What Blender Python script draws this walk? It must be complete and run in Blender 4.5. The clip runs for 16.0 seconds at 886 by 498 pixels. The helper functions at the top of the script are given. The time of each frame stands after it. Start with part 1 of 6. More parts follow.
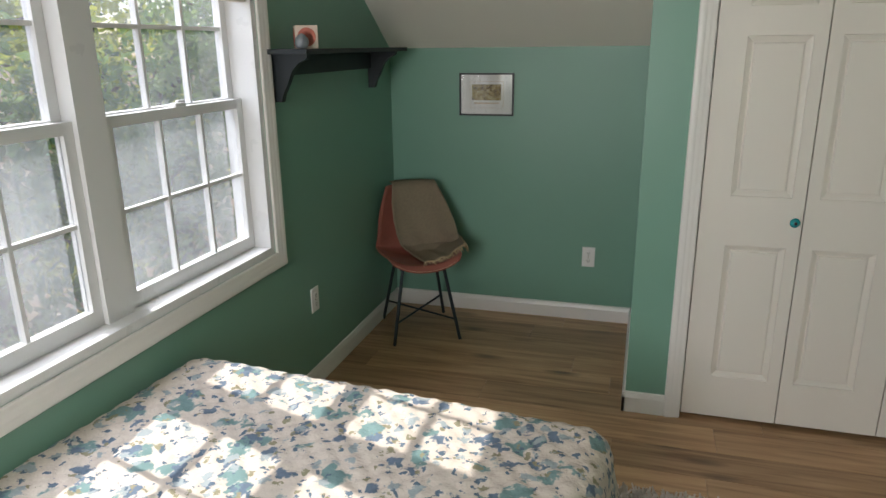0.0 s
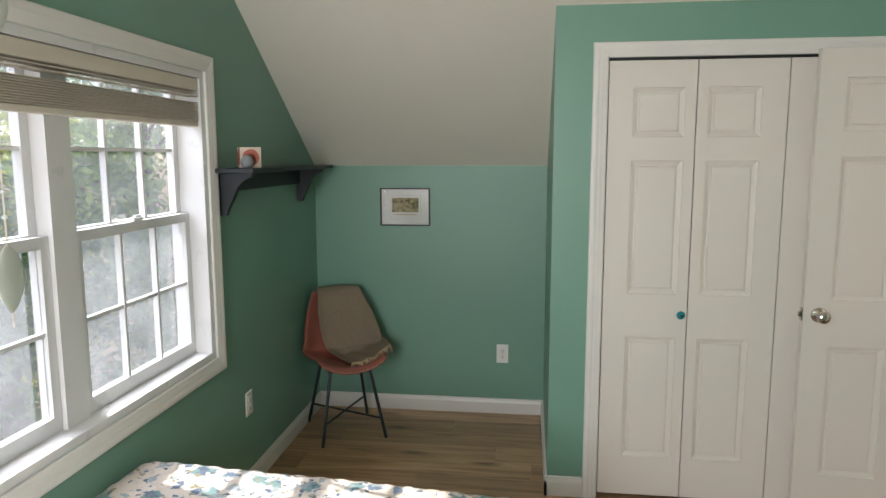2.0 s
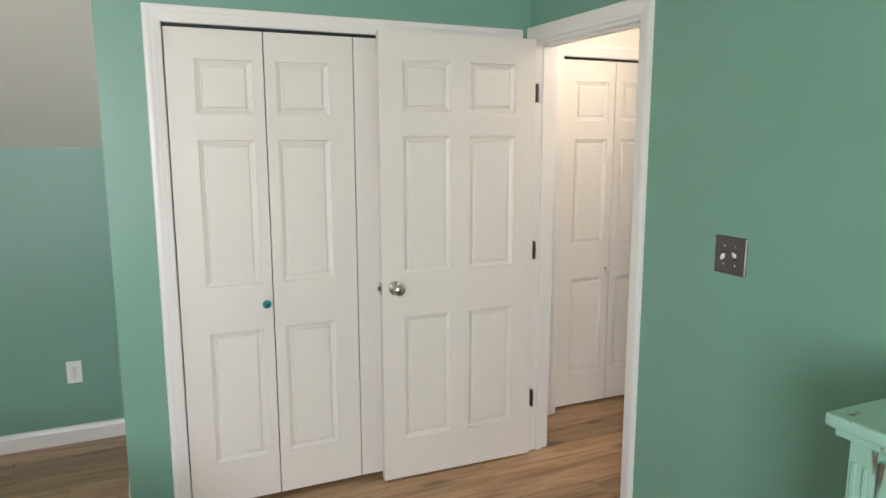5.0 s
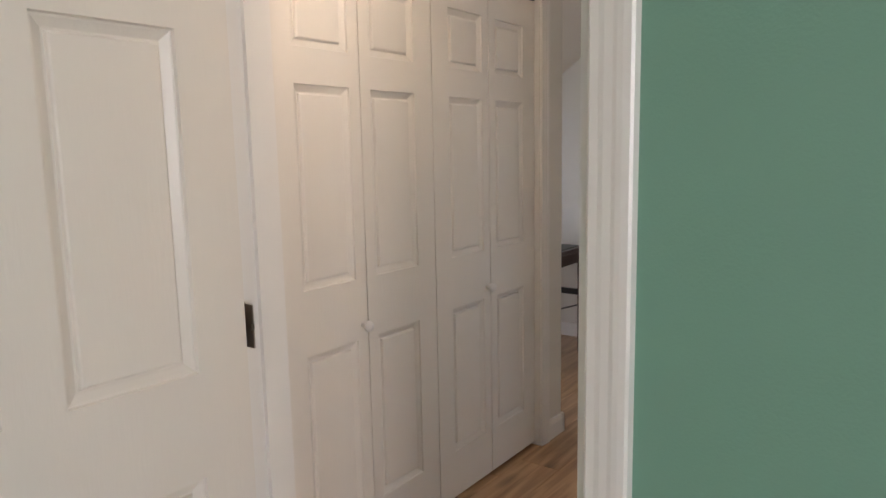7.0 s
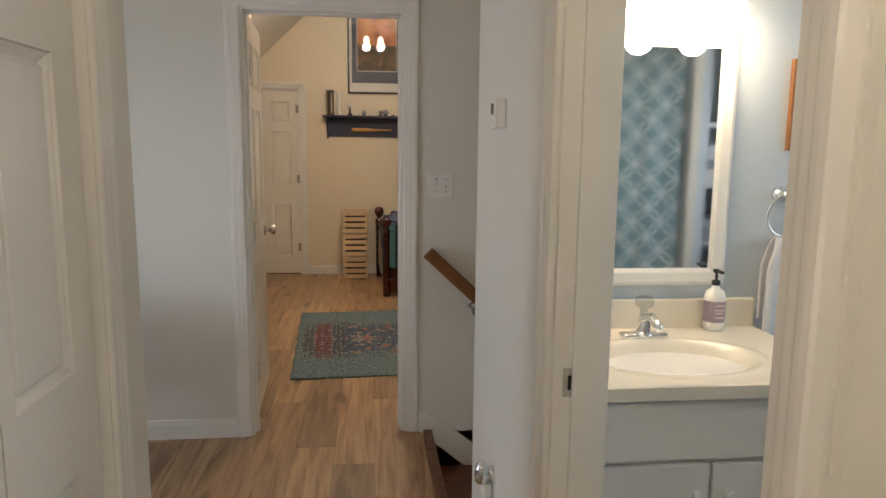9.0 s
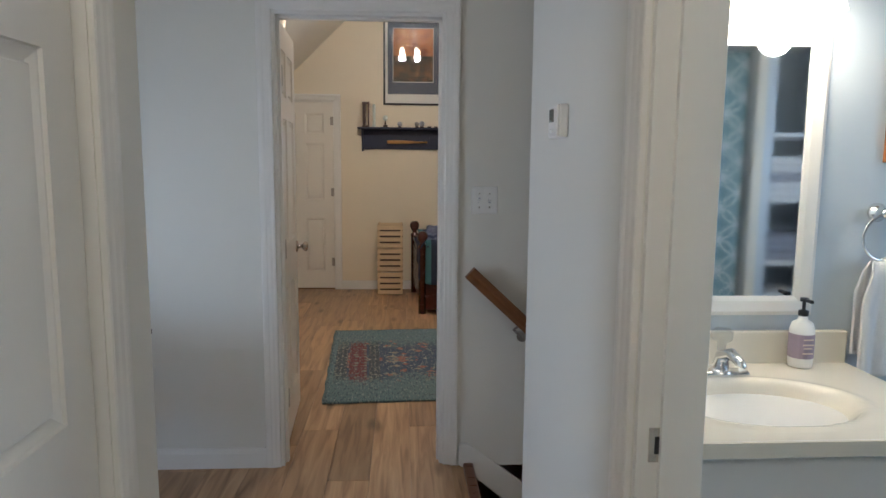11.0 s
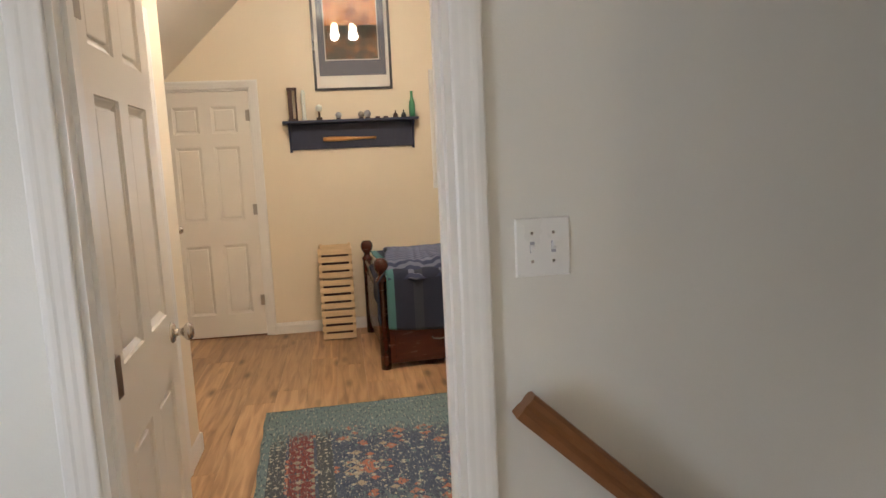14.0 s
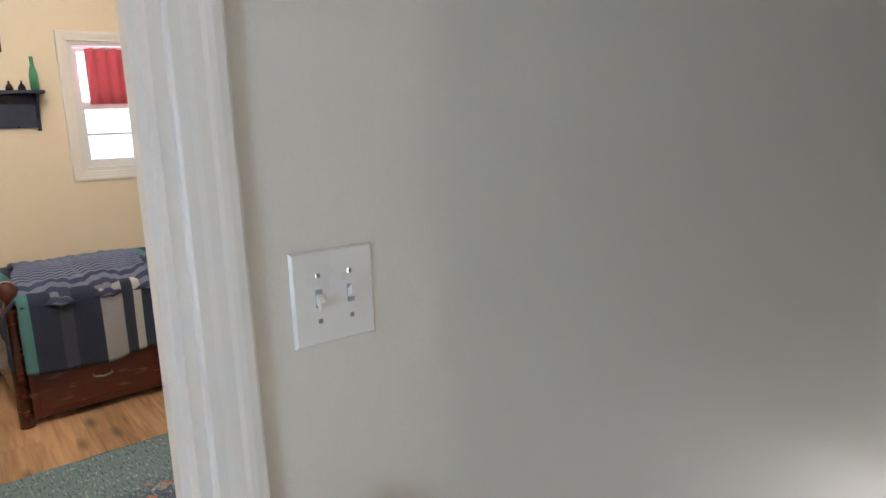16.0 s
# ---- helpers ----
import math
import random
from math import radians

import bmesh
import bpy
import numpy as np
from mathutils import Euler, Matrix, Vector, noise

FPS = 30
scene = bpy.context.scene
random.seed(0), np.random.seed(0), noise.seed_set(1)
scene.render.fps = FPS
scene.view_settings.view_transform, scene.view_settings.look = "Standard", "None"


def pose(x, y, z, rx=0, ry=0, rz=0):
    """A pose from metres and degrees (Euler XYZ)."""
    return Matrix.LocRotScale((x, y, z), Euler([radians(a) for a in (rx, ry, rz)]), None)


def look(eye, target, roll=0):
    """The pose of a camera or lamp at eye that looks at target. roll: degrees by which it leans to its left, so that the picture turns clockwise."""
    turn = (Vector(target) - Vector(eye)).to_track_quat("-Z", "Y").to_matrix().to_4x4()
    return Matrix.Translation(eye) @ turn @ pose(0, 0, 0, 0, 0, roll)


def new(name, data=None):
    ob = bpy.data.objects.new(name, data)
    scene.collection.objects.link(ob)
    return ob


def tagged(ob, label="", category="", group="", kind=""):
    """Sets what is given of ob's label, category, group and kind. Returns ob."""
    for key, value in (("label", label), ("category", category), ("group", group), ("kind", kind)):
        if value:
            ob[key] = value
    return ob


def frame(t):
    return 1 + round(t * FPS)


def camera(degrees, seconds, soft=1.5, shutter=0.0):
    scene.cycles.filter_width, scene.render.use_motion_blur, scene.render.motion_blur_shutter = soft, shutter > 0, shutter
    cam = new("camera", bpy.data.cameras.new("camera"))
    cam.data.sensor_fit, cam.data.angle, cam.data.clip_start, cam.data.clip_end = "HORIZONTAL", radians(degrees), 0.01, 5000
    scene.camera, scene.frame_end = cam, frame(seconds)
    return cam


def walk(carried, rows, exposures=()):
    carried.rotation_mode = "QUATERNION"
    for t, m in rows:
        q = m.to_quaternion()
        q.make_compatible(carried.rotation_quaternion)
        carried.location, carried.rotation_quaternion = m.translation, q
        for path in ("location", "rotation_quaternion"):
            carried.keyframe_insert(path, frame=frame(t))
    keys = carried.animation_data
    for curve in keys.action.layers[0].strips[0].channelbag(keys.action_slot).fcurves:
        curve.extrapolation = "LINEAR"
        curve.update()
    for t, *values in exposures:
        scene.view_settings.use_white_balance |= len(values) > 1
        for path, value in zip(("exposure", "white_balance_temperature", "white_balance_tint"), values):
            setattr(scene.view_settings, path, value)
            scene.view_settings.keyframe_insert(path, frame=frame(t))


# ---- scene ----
cam = camera(66.0, 16.0)
PATH = [
    (0, (-1.863, -2.82, 1.562), (-2.403, -0.981, 0.991), -0.7),
    (0.5, (-1.871, -2.97, 1.569), (-2.346, -1.109, 1.009), -0.8),
    (1, (-1.896, -3.082, 1.584), (-2.3, -1.175, 1.134), -0.4),
    (1.5, (-1.94, -3.124, 1.606), (-2.26, -1.174, 1.297), -0.2),
    (2, (-1.96, -3.123, 1.607), (-2.211, -1.158, 1.337), -0.1),
    (2.5, (-1.979, -3.119, 1.6), (-2.102, -1.141, 1.332), 0.1),
    (3, (-1.989, -3.143, 1.596), (-1.919, -1.163, 1.325), 0.4),
    (3.5, (-1.945, -3.085, 1.598), (-1.694, -1.118, 1.327), 0.3),
    (4, (-1.828, -3.059, 1.628), (-1.405, -1.125, 1.345), -0.4),
    (4.5, (-1.784, -3.046, 1.634), (-1.144, -1.173, 1.345), -0.3),
    (5, (-1.749, -2.901, 1.589), (-0.944, -1.098, 1.27), -0.1),
    (5.2, (-1.698, -2.799, 1.562), (-0.848, -1.022, 1.215), -0.4),
    (7.3, (-0.640, -0.905, 1.380), (1.080, 0.075, 1.088), -1.2),
    (7.5, (-0.510, -0.740, 1.383), (1.290, 0.075, 1.074), -1.1),
    (8, (-0.066, -0.411, 1.393), (1.868, -0.017, 1.074), -0.4),
    (8.5, (0.237, -0.278, 1.406), (2.212, -0.233, 1.092), 0.1),
    (9, (0.446, -0.233, 1.424), (2.412, -0.448, 1.125), 0.6),
    (9.5, (0.497, -0.216, 1.438), (2.473, -0.375, 1.17), 0.6),
    (9.7, (0.506, -0.223, 1.436), (2.486, -0.324, 1.173), 0.6),
    (11.8, (0.942, -0.178, 1.418), (2.916, -0.356, 1.148), 0.1),
    (12, (1.037, -0.169, 1.417), (3.007, -0.373, 1.139), 0.1),
    (12.5, (1.38, -0.202, 1.416), (3.351, -0.34, 1.105), -1.6),
    (13, (1.72, -0.185, 1.428), (3.696, -0.263, 1.131), -2.9),
    (13.5, (2.077, -0.144, 1.435), (4.051, -0.269, 1.142), -4.0),
    (14, (2.341, -0.168, 1.443), (4.301, -0.452, 1.161), -2.6),
    (14.5, (2.455, -0.184, 1.503), (4.402, -0.561, 1.245), 1.2),
    (15, (2.471, -0.193, 1.495), (4.402, -0.655, 1.258), 1.9),
    (15.5, (2.690, -0.168, 1.455), (4.508, -0.955, 1.118), -1.8),
    (16, (2.935, -0.180, 1.455), (4.515, -1.350, 1.083), -2.3),
]
walk(cam, [(t, look(eye, target, roll)) for t, eye, target, roll in PATH],
     [(0, 0.2, 6250, 12), (1, 0.2, 6250, 12), (2, 0.5, 6250, 13), (2.5, 0.7, 6300, 14), (3.5, 0.95, 6300, 15), (5, 0.95, 6000, 14), (7.3, 0.65, 6250, 20), (7.5, 0.65, 6250, 20), (8, 0.85, 6500, 19), (8.5, 0.9, 6300, 14), (9.5, 0.95, 6150, 11),
      (11.8, 0.8, 5000, 8), (12, 0.8, 5000, 8), (12.5, 1.4, 5500, 10), (13, 1.4, 6200, 11), (13.5, 1.5, 6100, 12), (15, 1.65, 5800, 12), (15.5, 1.75, 5600, 10), (16, 1.75, 5450, 9)])

# ---- light ----
SUN_TRAVEL = Vector((0.965 * math.cos(radians(44)), -0.26 * math.cos(radians(44)), -math.sin(radians(44))))
world = bpy.data.worlds.new("sky")
scene.world = world
world.use_nodes = True
wn = world.node_tree.nodes
sky = wn.new("ShaderNodeTexSky")
sky.sky_type = 'NISHITA'
sky.sun_disc = False
sky.sun_elevation = radians(44)
sky.sun_rotation = math.atan2(-SUN_TRAVEL.x, -SUN_TRAVEL.y)
world.node_tree.links.new(sky.outputs[0], wn["Background"].inputs[0])
wn["Background"].inputs[1].default_value = 0.15
scene.view_settings.exposure = 0.0


def lamp(name, kind, m, energy, color=(1, 1, 1), size=0.1, size_y=None, spread=None):
    d = bpy.data.lights.new(name, kind)
    d.energy, d.color = energy, color
    if kind == 'AREA':
        d.shape, d.size, d.size_y = 'RECTANGLE', size, size_y or size
        if spread:
            d.spread = radians(spread)
    elif kind == 'SUN':
        d.angle = size
    else:
        d.shadow_soft_size = size
    ob = new(name, d)
    ob.matrix_world = m
    return ob


lamp("sun", 'SUN', look((0, 0, 10), Vector((0, 0, 10)) + SUN_TRAVEL), 5.0, (1.0, 0.93, 0.83), radians(0.55))
lamp("window_daylight_a", 'AREA', look((-4.3, -1.23, 3.1), (-2.6, -1.23, 1.0)), 90, (0.92, 0.93, 1.0), 2.2, 1.3)
# unseen fill lamp, added to brighten the right wall and closet doors
lamp("rear_fill_light", 'AREA', look((-2.65, -4.55, 1.62), (-0.45, -1.2, 1.25)), 66, (1.0, 0.96, 0.93), 1.1, 1.1)
lamp("window_daylight_bath", 'AREA', look((1.7, -2.95, 1.55), (1.6, 0.0, 1.0)), 5, (0.78, 0.89, 1.0), 0.75, 0.8)
lamp("window_daylight_niche", 'AREA', look((2.45, 1.85, 1.0), (3.4, -0.6, 1.15)), 8, (0.86, 0.92, 1.0), 0.6, 0.9)
lamp("window_daylight_b", 'AREA', look((8.22, -1.34, 1.62), (5.0, -1.34, 1.62)), 9, (0.95, 0.97, 1.0), 0.8, 1.0)
# lamp in an unseen, added opening; stands in for warm light from downstairs
lamp("stair_foot_fill", 'AREA', look((3.2, -3.42, -1.0), (3.35, 0.0, 0.4)), 6, (1.0, 0.88, 0.74), 0.78, 1.9)
WARM = (1.0, 0.85, 0.68)

# ---- materials ----


def mat(name, color, rough=0.5, metal=0.0, var=0.06, scale=8.0, bump=0.0, bscale=60.0, stretch=(1, 1, 1), alpha_rand=0.0, spec=0.5, coat=0.0):
    m = bpy.data.materials.new(name)
    m.use_nodes = True
    nt = m.node_tree
    b = nt.nodes["Principled BSDF"]
    b.inputs["Roughness"].default_value = rough
    b.inputs["Metallic"].default_value = metal
    b.inputs["Specular IOR Level"].default_value = spec
    b.inputs["Coat Weight"].default_value = coat
    co = nt.nodes.new("ShaderNodeTexCoord")
    mp = nt.nodes.new("ShaderNodeMapping")
    mp.inputs["Scale"].default_value = stretch
    nt.links.new(co.outputs["Object"], mp.inputs[0])
    n1 = nt.nodes.new("ShaderNodeTexNoise")
    n1.inputs["Scale"].default_value, n1.inputs["Detail"].default_value = scale, 6
    nt.links.new(mp.outputs[0], n1.inputs["Vector"])
    ramp = nt.nodes.new("ShaderNodeMix")
    ramp.data_type = 'RGBA'
    lo = [c * (1 - var) for c in color]
    hi = [min(1, c * (1 + var)) for c in color]
    ramp.inputs["A"].default_value = (*lo, 1)
    ramp.inputs["B"].default_value = (*hi, 1)
    nt.links.new(n1.outputs["Fac"], ramp.inputs["Factor"])
    nt.links.new(ramp.outputs["Result"], b.inputs["Base Color"])
    rr = nt.nodes.new("ShaderNodeMapRange")
    rr.inputs["To Min"].default_value, rr.inputs["To Max"].default_value = max(0.02, rough - 0.08), min(1, rough + 0.08)
    nt.links.new(n1.outputs["Fac"], rr.inputs["Value"])
    nt.links.new(rr.outputs[0], b.inputs["Roughness"])
    if bump:
        n2 = nt.nodes.new("ShaderNodeTexNoise")
        n2.inputs["Scale"].default_value, n2.inputs["Detail"].default_value = bscale, 4
        nt.links.new(mp.outputs[0], n2.inputs["Vector"])
        bp = nt.nodes.new("ShaderNodeBump")
        bp.inputs["Strength"].default_value, bp.inputs["Distance"].default_value = bump, 0.004
        nt.links.new(n2.outputs["Fac"], bp.inputs["Height"])
        nt.links.new(bp.outputs[0], b.inputs["Normal"])
    return m


def bsdf(m):
    return m.node_tree.nodes["Principled BSDF"]


M_GREEN = mat("green_wall_paint", (0.180, 0.345, 0.262), 0.40, var=0.05, scale=2.5, bump=0.12, bscale=220)
M_CREAM = mat("cream_wall_paint", (0.73, 0.71, 0.65), 0.5, var=0.03, scale=2, bump=0.12, bscale=220)
M_YELLOW = mat("warm_cream_wall_paint", (0.76, 0.67, 0.52), 0.5, var=0.03, scale=2, bump=0.12, bscale=220)
M_BLUEWALL = mat("pale_blue_wall_paint", (0.56, 0.61, 0.65), 0.45, var=0.03, scale=2, bump=0.12, bscale=220)
M_CEIL = mat("white_ceiling_paint", (0.78, 0.74, 0.66), 0.75, var=0.03, scale=3, bump=0.25, bscale=160)
M_WHITE = mat("white_trim_paint", (0.78, 0.76, 0.72), 0.32, var=0.03, scale=6, bump=0.06, bscale=90)
M_DOOR = mat("white_door_paint", (0.76, 0.72, 0.65), 0.36, var=0.03, scale=5, bump=0.1, bscale=140, stretch=(1, 1, 0.15))
M_VINYL = mat("white_vinyl_window", (0.72, 0.72, 0.71), 0.3, var=0.02)
M_BLIND = mat("cream_blind_slats", (0.66, 0.60, 0.50), 0.5, var=0.06, scale=20, stretch=(1, 0.1, 1))
M_BLACKPAINT = mat("dark_teal_black_paint", (0.010, 0.016, 0.020), 0.5, var=0.2, scale=12, bump=0.1)
M_NAVY = mat("navy_paint", (0.016, 0.022, 0.055), 0.45, var=0.2, scale=12, bump=0.1)
M_CHROME = mat("brushed_nickel", (0.62, 0.58, 0.53), 0.18, 1.0, var=0.08)
M_SHINE = mat("chrome", (0.8, 0.8, 0.8), 0.07, 1.0, var=0.03)
M_PEWTER = mat("pewter_plate", (0.17, 0.16, 0.15), 0.35, 1.0, var=0.15, scale=30)
M_PLASTIC = mat("white_plastic", (0.8, 0.79, 0.76), 0.3, var=0.02)
M_DARK = mat("dark_slot", (0.01, 0.01, 0.01), 0.6, var=0.1)
M_BLACKFRAME = mat("black_picture_frame", (0.012, 0.012, 0.013), 0.3, var=0.2)
M_PAPER = mat("white_mat_paper", (0.72, 0.71, 0.68), 0.8, var=0.03)
M_LEATHER = mat("worn_rust_leather", (0.27, 0.085, 0.06), 0.45, var=0.25, scale=9, bump=0.3, bscale=120)
M_STITCH = mat("tan_stitching", (0.62, 0.42, 0.28), 0.7)
M_METALLEG = mat("dark_steel", (0.035, 0.045, 0.05), 0.4, 0.6, var=0.15)
M_THROW = mat("taupe_woven_throw", (0.25, 0.20, 0.135), 0.95, var=0.18, scale=60, bump=0.6, bscale=350, stretch=(1, 3, 1))
M_FRINGE = mat("tan_fringe", (0.55, 0.42, 0.26), 0.95, var=0.2, scale=80)
M_TEALGLASS = mat("teal_glass_knob", (0.02, 0.25, 0.27), 0.12, var=0.1)
M_WOODRAIL = mat("oak_handrail", (0.21, 0.085, 0.028), 0.35, var=0.35, scale=14, bump=0.1, stretch=(14, 1, 1))
M_CHERRY = mat("cherry_wood", (0.075, 0.016, 0.008), 0.25, var=0.4, scale=10, stretch=(1, 1, 5), coat=0.3)
M_PINE = mat("pine_crate", (0.70, 0.52, 0.31), 0.6, var=0.2, scale=10, stretch=(6, 1, 6), bump=0.15)
M_WALNUT = mat("dark_mahogany", (0.045, 0.014, 0.008), 0.3, var=0.4, scale=12, stretch=(1, 6, 6), coat=0.2)
M_GREENTOP = mat("green_leather_top", (0.022, 0.032, 0.026), 0.4, var=0.25, scale=14, bump=0.15)
M_SINK = mat("cultured_marble", (0.80, 0.74, 0.62), 0.15, var=0.03, scale=5, coat=0.3)
M_CABINET = mat("white_vanity_paint", (0.76, 0.74, 0.70), 0.35, var=0.03)
M_TOWEL = mat("white_terry", (0.82, 0.80, 0.78), 0.95, var=0.05, scale=60, bump=0.8, bscale=260)
M_FRAMEWOOD = mat("honey_wood_frame", (0.30, 0.12, 0.035), 0.4, var=0.25, scale=20, stretch=(1, 4, 1))
M_MATBLUE = mat("slate_blue_mat", (0.07, 0.085, 0.14), 0.7, var=0.06)
M_AMBER = mat("bat_ash_wood", (0.50, 0.26, 0.075), 0.3, var=0.25, scale=20, stretch=(1, 1, 8))
M_GREENGLASS = mat("green_bottle_glass", (0.08, 0.28, 0.14), 0.1, var=0.1)
M_REDCURTAIN = mat("red_cotton_curtain", (0.62, 0.10, 0.14), 0.9, var=0.1, scale=40, bump=0.3, bscale=300)
M_BLUETUB = mat("blue_plastic", (0.10, 0.20, 0.50), 0.35, var=0.06)
M_STAIR = mat("stained_stair_wood", (0.16, 0.055, 0.02), 0.3, var=0.3, scale=12, stretch=(8, 1, 1))
M_BRONZE = mat("hinge_metal", (0.36, 0.33, 0.30), 0.3, 1.0, var=0.1)
M_TRUNK = mat("bark", (0.09, 0.065, 0.045), 0.9, var=0.3, scale=12, bump=0.6, bscale=30)
M_GROUND = mat("leaf_litter_ground", (0.26, 0.18, 0.11), 0.95, var=0.5, scale=6, bump=0.6, bscale=30)
M_SHELL = mat("milky_capiz_shell", (0.70, 0.74, 0.68), 0.35, var=0.1, scale=20)
M_PINKBOX = mat("rose_printed_box", (0.55, 0.17, 0.12), 0.6, var=0.25, scale=40)
M_CREAMINK = mat("cream_print", (0.75, 0.62, 0.52), 0.7, var=0.06)
M_STONE = mat("grey_shell", (0.25, 0.27, 0.29), 0.5, var=0.3, scale=30)
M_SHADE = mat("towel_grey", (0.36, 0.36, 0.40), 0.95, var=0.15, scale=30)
M_TILE = mat("bathroom_vinyl_floor", (0.45, 0.42, 0.38), 0.4, var=0.1)
M_LABEL = mat("lavender_label", (0.34, 0.27, 0.33), 0.5, var=0.1)
M_BLACKPLASTIC = mat("black_plastic", (0.012, 0.012, 0.014), 0.35)
M_LCD = mat("grey_lcd", (0.10, 0.115, 0.10), 0.25)


def glass_mat(name, tint=(1, 1, 1), gloss=0.06, film=0.0):
    m = bpy.data.materials.new(name)
    m.use_nodes = True
    nt = m.node_tree
    nt.nodes.remove(nt.nodes["Principled BSDF"])
    tr = nt.nodes.new("ShaderNodeBsdfTransparent")
    tr.inputs[0].default_value = (*tint, 1)
    gl = nt.nodes.new("ShaderNodeBsdfGlossy")
    gl.inputs["Roughness"].default_value = 0.02
    lw = nt.nodes.new("ShaderNodeLayerWeight")
    lw.inputs[0].default_value = 0.5
    pw = nt.nodes.new("ShaderNodeMath")
    pw.operation, pw.inputs[1].default_value = 'POWER', 5
    nt.links.new(lw.outputs["Facing"], pw.inputs[0])
    fr = nt.nodes.new("ShaderNodeMapRange")
    fr.inputs["To Min"].default_value, fr.inputs["To Max"].default_value = gloss, 0.8
    nt.links.new(pw.outputs[0], fr.inputs["Value"])
    mx = nt.nodes.new("ShaderNodeMixShader")
    nt.links.new(fr.outputs[0], mx.inputs[0])
    nt.links.new(tr.outputs[0], mx.inputs[1])
    nt.links.new(gl.outputs[0], mx.inputs[2])
    out = mx
    if film:
        # uneven translucent film put into window glass and woven insect screen as sunlit haze
        haze = nt.nodes.new("ShaderNodeBsdfTranslucent")
        haze.inputs[0].default_value = (0.78, 0.80, 0.82, 1)
        ns = nt.nodes.new("ShaderNodeTexNoise")
        ns.inputs["Scale"].default_value, ns.inputs["Detail"].default_value = 5, 5
        co = nt.nodes.new("ShaderNodeTexCoord")
        nt.links.new(co.outputs["Object"], ns.inputs["Vector"])
        am = nt.nodes.new("ShaderNodeMapRange")
        am.inputs["From Min"].default_value, am.inputs["From Max"].default_value = 0.3, 0.7
        am.inputs["To Min"].default_value, am.inputs["To Max"].default_value = film * 0.6, film * 1.4
        nt.links.new(ns.outputs["Fac"], am.inputs["Value"])
        out = nt.nodes.new("ShaderNodeMixShader")
        nt.links.new(am.outputs[0], out.inputs[0])
        nt.links.new(mx.outputs[0], out.inputs[1])
        nt.links.new(haze.outputs[0], out.inputs[2])
    nt.links.new(out.outputs[0], nt.nodes["Material Output"].inputs[0])
    return m


M_GLASS = glass_mat("window_glass", (0.97, 0.98, 0.98), film=0.045)
M_SCREEN = glass_mat("insect_screen", (0.86, 0.87, 0.88), 0.0, film=0.09)
M_PICGLASS = glass_mat("picture_glass")


def emit_mat(name, color, strength):
    m = bpy.data.materials.new(name)
    m.use_nodes = True
    b = bsdf(m)
    b.inputs["Base Color"].default_value = (*color, 1)
    b.inputs["Emission Color"].default_value = (*color, 1)
    b.inputs["Emission Strength"].default_value = strength
    return m


M_BULB = emit_mat("glowing_glass_shade", (1.0, 0.80, 0.52), 3.6)
M_BULB2 = emit_mat("glowing_bulb", (1.0, 0.74, 0.42), 22)
M_MIRROR = mat("mirror_silver", (0.92, 0.93, 0.93), 0.02, 1.0, var=0.0)
bsdf(M_MIRROR).inputs["Roughness"].default_value = 0.0


